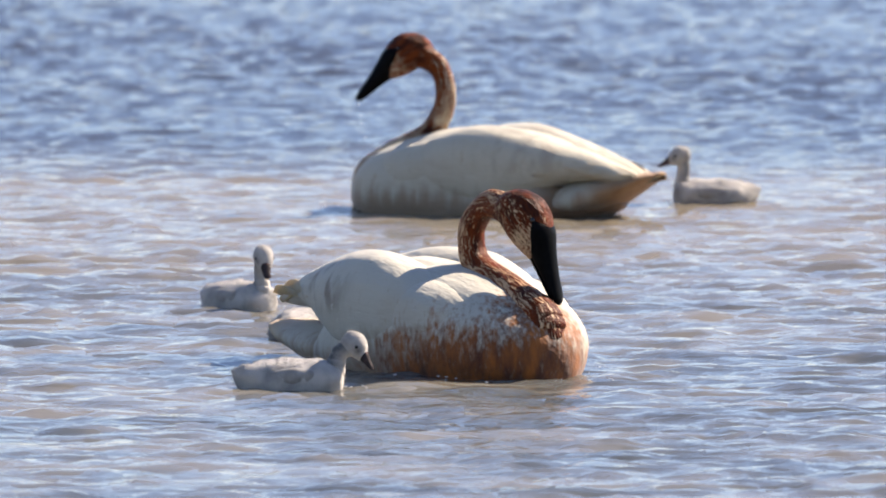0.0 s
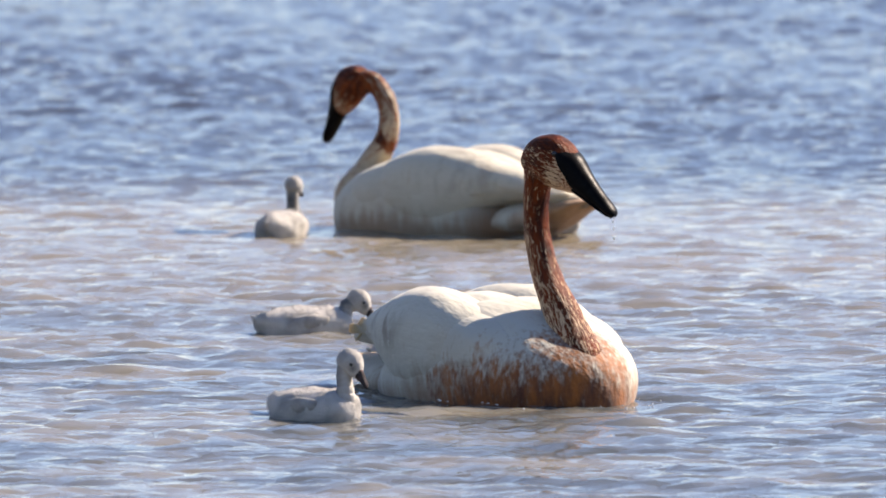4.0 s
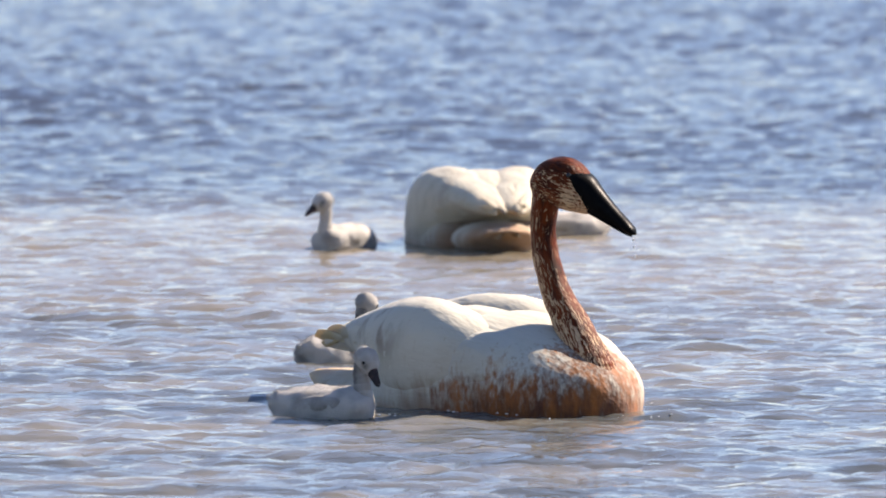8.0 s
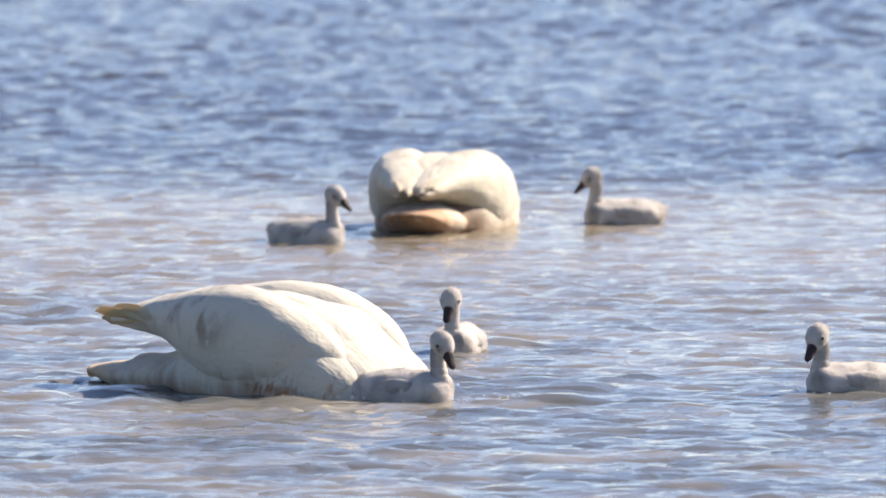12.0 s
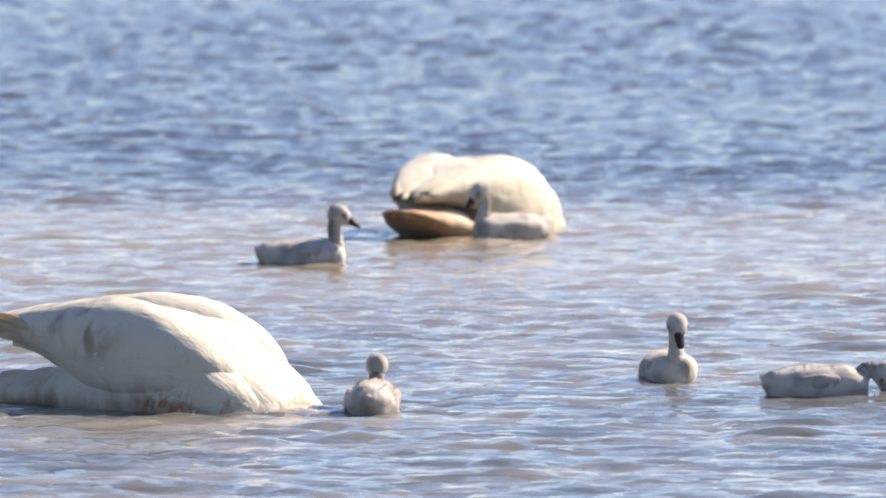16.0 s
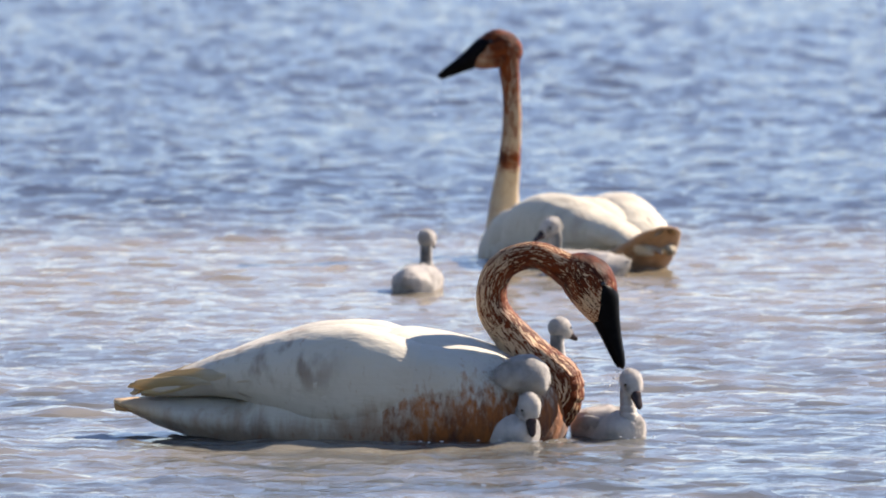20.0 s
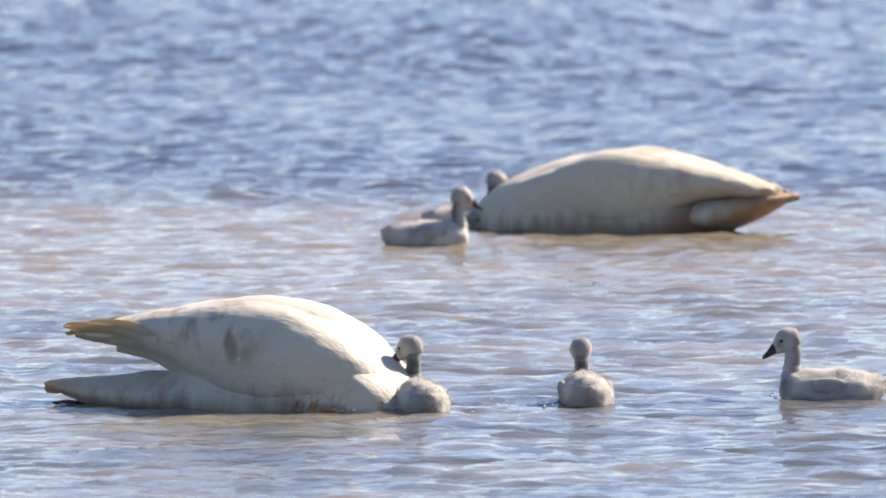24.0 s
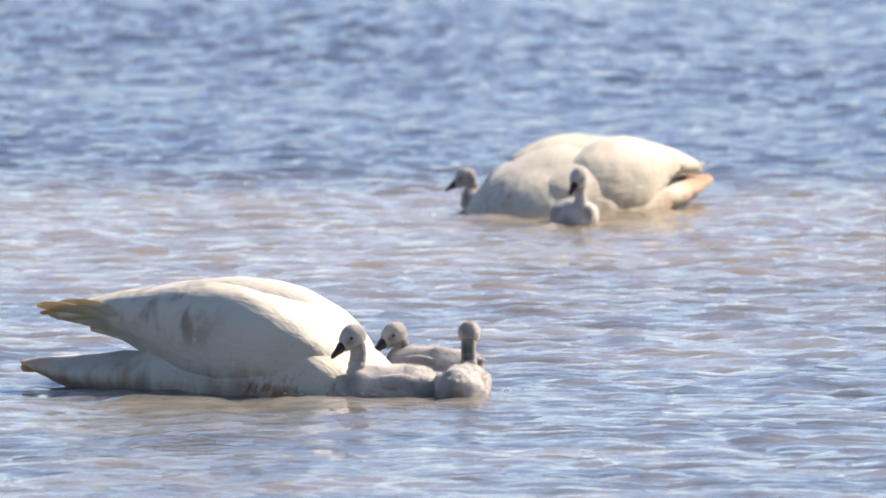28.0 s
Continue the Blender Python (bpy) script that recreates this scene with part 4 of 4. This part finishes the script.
    rows = [
        (0, pose(-0.400, 21.920, 0.000, 0, 0, -50)), (1, pose(-0.309, 21.763, 0.000, 0, 0, -40)), (1.5, pose(-0.255, 21.704, 0.000, 0, 0, -5)),
        (2, pose(-0.174, 21.660, 0.000, 0, 0, 25)), (3, pose(-0.212, 21.980, 0.000, 0, 0, 30)), (3.5, pose(-0.245, 21.950, 0.000, 0, 0, 20)),
        (5.5, pose(-0.315, 21.952, 0.000, 0, 0, -15)), (6, pose(-0.268, 21.674, 0.000, 0, 0, -55)), (7, pose(-0.198, 21.531, 0.000, 0, 0, -100)),
        (7.33, pose(-0.200, 21.508, 0.000, 0, 0, -51.7)), (7.67, pose(-0.203, 21.485, 0.000, 0, 0, -3.3)), (8, pose(-0.206, 21.462, 0.000, 0, 0, 45)),
        (9, pose(-0.104, 21.072, 0.000, 0, 0, 10)), (10, pose(-0.050, 21.151, 0.000, 0, 0, 0)), (10.25, pose(0.005, 21.209, 0.000, 0, 0, -35)),
        (10.5, pose(0.045, 21.268, 0.000, 0, 0, -70)), (11, pose(0.094, 21.388, 0.000, 0, 0, -95)), (12, pose(0.031, 21.236, 0.000, 0, 0, -100)),
        (13, pose(0.017, 20.881, 0.000, 0, 0, -90)), (13.5, pose(-0.029, 20.871, 0.000, 0, 0, -80)), (14.5, pose(0.162, 20.829, 0.000, 0, 0, -40)),
        (15.5, pose(0.353, 20.788, 0.000, 0, 0, 0)), (15.75, pose(0.385, 20.844, 0.000, 0, 0, -40)), (16, pose(0.417, 20.900, 0.000, 0, 0, -80)),
        (16.35, pose(0.374, 20.844, 0.000, 0, 0, -115)), (16.7, pose(0.332, 20.788, 0.000, 0, 0, -150)), (17, pose(0.239, 20.666, 0.000, 0, 0, -180)),
        (17.5, pose(0.040, 20.578, 0.000, 0, 0, -180)), (18, pose(0.020, 20.235, 0.000, 0, 0, -180)), (18.3, pose(0.035, 20.252, 0.000, 0, 0, -200)),
        (18.65, pose(0.058, 20.320, 0.000, 0, 0, -240)), (19, pose(0.082, 20.388, 0.000, 0, 0, -280)), (20, pose(0.170, 21.463, 0.000, 0, 0, -310)),
        (21, pose(0.247, 20.889, 0.000, 0, 0, -350)), (21.5, pose(0.238, 20.681, 0.000, 0, 0, -350)), (22.5, pose(0.249, 20.470, 0.000, 0, 0, -307.5)),
        (23.5, pose(0.259, 20.260, 0.000, 0, 0, -265)), (24, pose(0.256, 20.204, 0.000, 0, 0, -265)), (24.4, pose(0.188, 20.184, 0.000, 0, 0, -240)),
        (24.7, pose(0.149, 20.404, 0.000, 0, 18, -240)), (25, pose(0.149, 20.358, 0.000, 0, 22, -232)), (25.3, pose(0.111, 20.490, 0.000, 0, 10, -260)),
        (25.5, pose(0.066, 20.607, 0.000, 0, 0, -290)), (26, pose(0.032, 20.604, 0.000, 0, 0, -330)), (26.17, pose(0.053, 20.605, 0.000, 0, 0, -380)),
        (26.33, pose(0.074, 20.606, 0.000, 0, 0, -430)), (26.5, pose(0.096, 20.608, 0.000, 0, 0, -480)), (27, pose(0.058, 20.394, 0.000, 0, 0, -540)),
        (27.7, pose(0.007, 20.507, 0.000, 0, 0, -545)), (28, pose(-0.012, 20.487, 0.000, 0, 0, -570)),
    ]
    walk(cygnets[1], rows)
    walk(chick_wakes[1], afloat(rows))
    rows = [
        (0, pose(-0.272, 19.770, 0.000, 0, 0, 0)), (1, pose(-0.219, 19.876, 0.000, 0, 0, 0)), (1.5, pose(-0.211, 19.884, 0.000, 0, 0, -32.5)),
        (2, pose(-0.202, 19.891, 0.000, 0, 0, -65)), (3, pose(-0.155, 19.834, 0.000, 0, 0, -80)), (3.5, pose(-0.198, 19.689, 0.000, 0, 0, -60)),
        (4.5, pose(-0.245, 19.738, 0.000, 0, 0, -22.5)), (5.5, pose(-0.292, 19.788, 0.000, 0, 0, 15)), (6, pose(-0.270, 19.760, 0.000, 0, 0, 15)),
        (6.4, pose(-0.279, 19.715, 0.000, 0, 0, 40)), (6.7, pose(-0.246, 19.722, 0.000, 0, 0, 75)), (7, pose(-0.214, 19.728, 0.000, 0, 0, 110)),
        (7.5, pose(-0.293, 19.737, 0.000, 0, 0, 50)), (7.75, pose(-0.255, 19.871, 0.000, 0, 0, 17.5)), (8, pose(-0.217, 20.005, 0.000, 0, 0, -15)),
        (8.3, pose(-0.145, 20.033, 0.000, 0, 0, -52.5)), (8.6, pose(-0.072, 20.061, 0.000, 0, 0, -90)), (9, pose(-0.078, 19.878, 0.000, 0, 0, -112)),
        (9.5, pose(-0.079, 19.951, 0.000, 0, 0, -165)), (10, pose(-0.103, 19.904, 0.000, 0, 0, -180)), (10.5, pose(-0.096, 19.861, 0.000, 0, 0, -160)),
        (10.75, pose(-0.124, 19.882, 0.000, 0, 0, -110)), (11, pose(-0.152, 19.903, 0.000, 0, 0, -60)), (11.5, pose(-0.157, 19.907, 0.000, 0, 0, -40)),
        (12, pose(-0.070, 19.999, 0.000, 0, 0, -35)), (12.4, pose(-0.024, 19.998, 0.000, 0, 0, 0)), (13, pose(0.023, 19.948, 0.000, 0, 0, -25)),
        (13.5, pose(0.005, 19.929, 0.000, 0, 0, -20)), (14.17, pose(-0.027, 19.939, 0.000, 0, 0, 23.3)), (14.83, pose(-0.058, 19.950, 0.000, 0, 0, 66.7)),
        (15.5, pose(-0.089, 19.960, 0.000, 0, 0, 110)), (16, pose(-0.125, 20.065, 0.000, 0, 0, 85)), (16.7, pose(-0.168, 20.080, 0.000, 0, 0, 140)),
        (17, pose(-0.167, 20.142, 0.000, 0, 0, 135)), (17.5, pose(-0.145, 20.121, 0.000, 0, 0, 120)), (18, pose(-0.184, 19.952, 0.000, 0, 0, 90)),
        (18.35, pose(-0.187, 19.908, 0.000, 0, 0, 50)), (18.7, pose(-0.190, 19.864, 0.000, 0, 0, 10)), (19, pose(-0.099, 19.780, 0.000, 0, 0, 0)),
        (19.5, pose(0.008, 19.900, 0.000, 0, 0, -20)), (20, pose(0.090, 20.031, 0.000, 0, 0, -45)), (21, pose(0.100, 19.821, 0.000, 0, 0, 0)),
        (21.5, pose(0.169, 20.026, 0.000, 0, 0, 0)), (22.5, pose(0.076, 20.100, 0.000, 0, 0, 45)), (23.5, pose(-0.016, 20.173, 0.000, 0, 0, 90)),
        (24, pose(-0.040, 20.026, 0.000, 0, 0, 100)), (24.5, pose(-0.071, 19.992, 0.000, 0, 0, 55)), (25, pose(-0.101, 19.958, 0.000, 0, 0, 10)),
        (25.6, pose(-0.001, 20.079, 0.000, 0, 0, 5)), (26, pose(0.057, 20.077, 0.000, 0, 0, 5)), (26.25, pose(0.093, 20.059, 0.000, 0, 0, 52.5)),
        (26.5, pose(0.128, 20.041, 0.000, 0, 0, 100)), (26.75, pose(0.117, 20.141, 0.000, 0, 0, 139)), (27, pose(0.106, 20.240, 0.000, 0, 0, 178)),
        (27.5, pose(0.019, 20.001, 0.000, 0, 0, 180)), (28, pose(-0.078, 20.017, 0.000, 0, 0, 192)),
    ]
    walk(cygnets[2], rows)
    walk(chick_wakes[2], afloat(rows))
    rows = [
        (0, pose(0.012, 25.296, 0.000, 0, 0, 180)), (1, pose(-0.027, 25.491, 0.000, 0, 0, 180)), (2, pose(-0.039, 25.359, 0.000, 0, 0, 180)),
        (3, pose(-0.123, 25.325, 0.000, 0, 0, 150)), (3.5, pose(-0.306, 25.368, 0.000, 0, 0, 100)), (4.5, pose(-0.379, 25.124, 0.000, 0, 0, 50)),
        (5.5, pose(-0.453, 24.881, 0.000, 0, 0, 0)), (6, pose(-0.423, 25.086, 0.000, 0, 0, 10)), (7, pose(-0.254, 25.006, 0.000, 0, 0, 0)),
        (7.25, pose(-0.218, 25.096, 0.000, 0, 0, 45)), (7.5, pose(-0.182, 25.186, 0.000, 0, 0, 90)), (7.67, pose(-0.194, 25.188, 0.000, 0, 0, 138.3)),
        (7.83, pose(-0.206, 25.189, 0.000, 0, 0, 186.7)), (8, pose(-0.218, 25.190, 0.000, 0, 0, 235)), (8.5, pose(-0.287, 25.016, 0.000, 0, 0, 230)),
        (9, pose(-0.359, 24.870, 0.000, 0, 0, 265)), (10, pose(-0.417, 24.998, 0.000, 0, 0, 305)), (11, pose(-0.392, 24.865, 0.000, 0, 0, 312)),
        (12, pose(-0.304, 24.753, 0.000, 0, 0, 325)), (12.5, pose(-0.242, 24.659, 0.000, 0, 0, 270)), (13, pose(-0.223, 24.826, 0.000, 0, 0, 232)),
        (13.5, pose(-0.268, 24.808, 0.000, 0, 0, 240)), (14.5, pose(-0.305, 24.690, 0.000, 0, 0, 290)), (15.5, pose(-0.341, 24.572, 0.000, 0, 0, 340)),
        (16, pose(-0.310, 24.502, 0.000, 0, 0, 360)), (17, pose(-0.334, 24.561, 0.000, 0, 0, 360)), (18, pose(-0.303, 24.175, 0.000, 0, 0, 360)),
        (18.7, pose(-0.203, 24.324, 0.000, 0, 0, 400)), (19, pose(-0.118, 24.555, 0.000, 0, 0, 435)), (20, pose(-0.056, 24.554, 0.000, 0, 0, 435)),
        (21, pose(-0.043, 24.471, 0.000, 0, 0, 445)), (21.5, pose(-0.063, 24.556, 0.000, 0, 0, 440)), (23.5, pose(-0.096, 25.338, 0.000, 0, 0, 380)),
        (24, pose(-0.041, 25.102, 0.000, 0, 0, 365)), (25, pose(0.110, 25.116, 0.000, 0, 0, 360)), (26, pose(0.298, 25.210, 0.000, 0, 0, 340)),
        (26.5, pose(0.312, 25.233, 0.000, 0, 0, 305)), (27, pose(0.326, 25.256, 0.000, 0, 0, 270)), (28, pose(0.296, 25.392, 0.000, 0, 0, 280)),
    ]
    walk(cygnets[3], rows)
    walk(chick_wakes[3], afloat(rows))
    rows = [
        (0, pose(0.618, 25.518, 0.000, 0, 0, 180)), (1, pose(0.421, 25.580, 0.000, 0, 0, 180)), (2, pose(0.329, 25.403, 0.000, 0, 0, 180)),
        (3, pose(0.244, 25.592, 0.000, 0, 0, 150)), (5.5, pose(0.215, 25.088, 0.000, 0, 0, 150)), (6, pose(0.298, 25.250, 0.000, 0, 0, 200)),
        (6.5, pose(0.296, 25.231, 0.000, 0, 0, 240)), (7, pose(0.294, 25.212, 0.000, 0, 0, 280)), (7.5, pose(0.290, 25.448, 0.000, 0, 0, 235)),
        (8, pose(0.286, 25.684, 0.000, 0, 0, 190)), (9, pose(0.387, 25.526, 0.000, 0, 0, 250)), (10, pose(0.433, 25.818, 0.000, 0, 0, 255)),
        (11, pose(0.432, 25.566, 0.000, 0, 0, 205)), (12, pose(0.415, 25.518, 0.000, 0, 0, 200)), (13, pose(0.359, 25.359, 0.000, 0, 0, 222)),
        (13.5, pose(0.323, 25.298, 0.000, 0, 0, 185)), (15.5, pose(0.244, 25.493, 0.000, 0, 0, 180)), (16, pose(0.161, 25.499, 0.000, 0, 0, 205)),
        (17, pose(0.211, 25.468, 0.000, 0, 0, 200)), (17.5, pose(0.208, 25.200, 0.000, 0, 0, 155)), (18, pose(0.205, 24.990, 0.000, 0, 0, 110)),
        (18.5, pose(0.312, 25.300, 0.000, 0, 0, 141)), (19, pose(0.378, 25.278, 0.000, 0, 0, 172)), (20, pose(0.322, 25.132, 0.000, 0, 0, 165)),
        (20.7, pose(0.110, 25.108, 0.000, 0, 0, 175)), (21, pose(0.040, 25.036, 0.000, 0, 0, 175)), (21.5, pose(-0.056, 25.065, 0.000, 0, 0, 150)),
        (22.5, pose(-0.099, 25.318, 0.000, 0, 0, 90)), (23.5, pose(-0.141, 25.571, 0.000, 0, 0, 30)), (24, pose(0.045, 25.760, 0.000, 0, 0, 20)),
        (25, pose(0.209, 26.200, 0.000, 0, 0, 40)), (26, pose(0.334, 26.003, 0.000, 0, 0, 100)), (27, pose(0.339, 26.171, 0.000, 0, 0, 150)),
        (28, pose(0.139, 25.886, 0.000, 0, 0, 185)),
    ]
    walk(cygnets[4], rows)
    walk(chick_wakes[4], afloat(rows))
    bend_neck(near_links, near_head, [
        (0, "curl", 25, 52, 0), (0.25, "curl", 25, 46, 0), (0.6, "poised", 20, 32, 0), (1, "poised", 19, 25, 0), (2, "poised", 21, 23, 0), (3, "poised", 22, 20, 0), (3.5, "poised", 22, 20, 0),
        (5.5, "upright", 22, 24, 0), (7, "settled", 32, 15, 0), (8, "settled", 24, 18, 0), (9, "lean", 22, 22, 0), (9.5, "lean", 20, 34, 0), (10, "bend", 12, 58, 0), (10.4, "arch", 5, 71, 0),
        (10.8, "dipped", 0, 56, 0), (18.7, "dipped", 0, 56, 0), (19, "surfacing", 0, 71, 0), (19.5, "arch", 0, 74, 0), (20, "scoop", 0, 54, 0), (20.5, "reach", 0, 36, 0),
        (21, "reach", 0, 19, 0), (21.5, "reach", 0, 19, 0), (22.3, "bend", 0, 56, 0), (22.7, "arch", 0, 71, 0), (23.1, "dipped", 0, 56, 0), (28, "dipped", 0, 56, 0)], (0.034, 0, 0.004))
    bend_neck(far_links, far_head, [
        (0, "swan_s", 34, 28, 0), (0.5, "swan_s", 28, 24, 0), (1.1, "swan_s", 10, 24, 0), (1.7, "raised", -14, 18, 0), (2, "raised", -17, 18, 0), (3, "raised", -22, 14, 0), (3.5, "alert", -54, 8, 0), (4.3, "scoop", 20, 56, 0),
        (4.8, "dipped", 0, 56, 0), (17.5, "dipped", 0, 56, 0), (17.8, "arch", 0, 66, 0), (18, "bend", 10, 56, 15), (18.3, "swan_s", 50, 41, 0), (18.7, "tall", 65, 14, 0),
        (19, "taller", 68, 6, 4), (19.4, "taller", 68, 8, 5), (20, "tall", 66, 10, 7), (20.3, "level", 50, 46, 0), (20.7, "bend", 25, 61, 0), (21, "arch", 10, 71, 0), (21.5, "arch", 0, 71, 0),
        (22.2, "dipped", 0, 56, 0), (28, "dipped", 0, 56, 0)], (0.034, 0, 0.004))
    tip_up(near_tail, near_wings, near_breast, 18, [(0, 0), (9.5, 0), (10.6, 1), (18.5, 1), (19, 0.5), (19.5, 0.2), (20, 0), (21.5, 0), (23.2, 1), (28, 1)],
           [(0, 0), (9.5, 0), (10.6, 1), (18.5, 1), (19.5, 0.2), (20, 0), (21.5, 0), (23.2, 0.7), (28, 0.7)],
           [(0, 2.0), (1, 0), (1.5, -1), (3, -1), (3.5, 0), (5.5, 2), (7, 3), (9.5, 3), (10.6, 1.5), (12, 1.5), (13, 3.2), (18.5, 3), (19.5, -0.5), (20, -1), (21.5, -1), (23.2, 3), (28, 3)])
    tip_up(far_tail, far_wings, far_breast, 6, [(0, 0), (3.5, 0), (5, 1), (17.5, 1), (18.3, 0), (20.3, 0), (21.5, 0.4), (23, 0.2), (27, 0.2), (28, 0.6)],
           [(0, -0.75), (3.5, -0.75), (5, 0.5), (15.5, 0.5), (16.5, 0.0), (17.5, 0.0), (18.3, -0.9), (20.3, -1.5), (21, -0.8), (22.5, -0.15), (26, -0.15), (28, 0.2)],
           [(0, 0), (3.5, 0), (5, -0.5), (17, -0.5), (18.3, 0), (21.5, 0), (23, -1), (28, -1)])
    walk(near_tuft, [(t, pose(-0.075 * (1 - f), 0.055 * (1 - f), -0.02 * (1 - f))) for t, f in ((0, 0), (18.8, 0), (19.5, 0.8), (20, 1), (21.5, 1), (22.4, 0), (28, 0))])
    chick = (0.006, 0, 0.010)
    poses = [
        [(0, "chick_low", 0, 10, 0), (1.2, "chick_low", 0, 10, 0), (2, "chick_up", 0, 15, 0), (2.5, "chick_up", 0, 15, 0), (3, "chick_low", 0, 10, 0), (6, "chick_low", 0, 20, 0), (7, "chick_down", 0, 50, 0), (8, "chick_up", 0, 10, 0), (9, "chick_up", -20, 15, 0), (10, "chick_up", -15, 22, 0),
         (11, "chick_up", 10, 25, 0), (12, "chick_up", 30, 35, 0), (12.8, "chick_up", 0, 25, 0), (13, "chick_low", 60, 30, 0), (15.5, "chick_down", 0, 50, 0), (16, "chick_down", -40, 65, 0),
         (17, "chick_up", 0, 15, 0), (17.8, "chick_fore", 10, 25, 0), (18, "chick_fore", 15, 30, 0), (18.4, "chick_down", 15, 60, 0), (19, "chick_down", 40, 75, 0), (19.5, "chick_up", 0, 30, 0),
         (20, "chick_up", 0, 40, 0), (21, "chick_up", -20, 20, 0), (23.5, "chick_up", 0, 20, 0), (28, "chick_up", 0, 24, 0)],
        [(0, "chick_up", -25, 30, 0), (2, "chick_up", 20, 15, 0), (3, "chick_down", -10, 30, 0), (5.5, "chick_up", -30, 40, 0), (7, "chick_up", 0, 35, 0), (10, "chick_up", 0, 25, 0),
         (11, "chick_up", 0, 30, 0), (13, "chick_up", -10, 30, 0), (15.5, "chick_down", 0, 40, 0), (16, "chick_up", 0, 30, 0), (17, "chick_up", 15, 26, 0), (17.5, "chick_down", 20, 60, 0),
         (18, "chick_fore", 20, 70, 0), (19, "chick_up", 0, 20, 0), (20, "chick_up", 0, 10, 0), (21, "chick_up", -30, 30, 0), (23.5, "chick_up", 0, 10, 0), (24.5, "chick_low", 0, 30, 0),
         (25, "chick_low", 0, 40, 0), (26, "chick_low", 0, 15, 0), (27, "chick_up", 0, 12, 0), (28, "chick_low", 60, 20, 0)],
        [(0, "chick_fore", -20, 35, 0), (1, "chick_up", -20, 55, 0), (2, "chick_up", 0, 40, 0), (3, "chick_up", 10, 45, 0), (5.5, "chick_up", 20, 20, 0), (7, "chick_up", 15, 20, 0),
         (8, "chick_up", -30, 40, 0), (9, "chick_up", 20, 40, 0), (10, "chick_low", 40, 55, 0), (11, "chick_low", 0, 50, 0), (12, "chick_up", -20, 35, 0), (13, "chick_up", -45, 35, 0),
         (15.5, "chick_low", 20, 10, 0), (16, "chick_low", 0, 5, 0), (17, "chick_up", 30, 60, 0), (18, "chick_up", 0, 15, 0), (19, "chick_up", -20, 24, 0), (20, "chick_low", -20, 60, 0),
         (21, "chick_up", -10, 28, 0), (23.5, "chick_up", 40, 20, 0), (24, "chick_up", 45, 20, 0), (25, "chick_up", -35, 22, 0), (26, "chick_up", 0, 25, 0), (27, "chick_up", 10, 35, 0),
         (28, "chick_up", 15, 25, 0)],
        [(0, "chick_up", 0, 15, 0), (5.5, "chick_up", 0, 10, 0), (6, "chick_up", 40, 10, 0), (7, "chick_up", 0, 18, 0), (8, "chick_up", -20, 15, 0), (9, "chick_up", 0, 35, 0),
         (10, "chick_up", 0, 20, 0), (11, "chick_up", 0, 22, 0), (13, "chick_up", -10, 15, 0), (16, "chick_up", 0, 15, 0), (18, "chick_up", 0, 12, 0), (19, "chick_up", 0, 5, 0),
         (24, "chick_up", 0, 15, 0), (26, "chick_up", -10, 25, 0), (27, "chick_up", -20, 25, 0), (28, "chick_up", -40, 25, 0)],
        [(0, "chick_up", 0, 10, 0), (6, "chick_up", 0, 20, 0), (7, "chick_up", 0, 50, 0), (9, "chick_up", 15, 20, 0), (10, "chick_up", -30, 20, 0), (11, "chick_up", 0, 22, 0),
         (12, "chick_up", 0, 25, 0), (13, "chick_up", 50, 30, 0), (16, "chick_up", 0, 30, 0), (18, "chick_low", 0, 20, 0), (19, "chick_low", 40, 40, 0), (20, "chick_up", 40, 20, 0),
         (21, "chick_up", -60, 10, 0), (24, "chick_up", 0, 10, 0), (26.5, "chick_up", 0, 10, 0), (27.6, "chick_low", 0, 18, 0), (28, "chick_low", 0, 18, 0)],
    ]
    for (links, head), rows in zip(chains, poses):
        rows = [(0, *rows[0][1:])] + rows[1:]
        if rows[-1][0] < 28:
            rows.append((28, *rows[-1][1:]))
        bend_neck(links, head, rows, chick)
    walk(water_one, [(t, pose(1.4 - 0.10 * t, 1.3 - 0.093 * t, 0)) for t in (0, 7, 14, 21, 28)])
    walk(water_two, [(t, pose(-1.4 + 0.10 * t, 1.6 - 0.115 * t, 0)) for t in (0, 7, 14, 21, 28)])


motions()
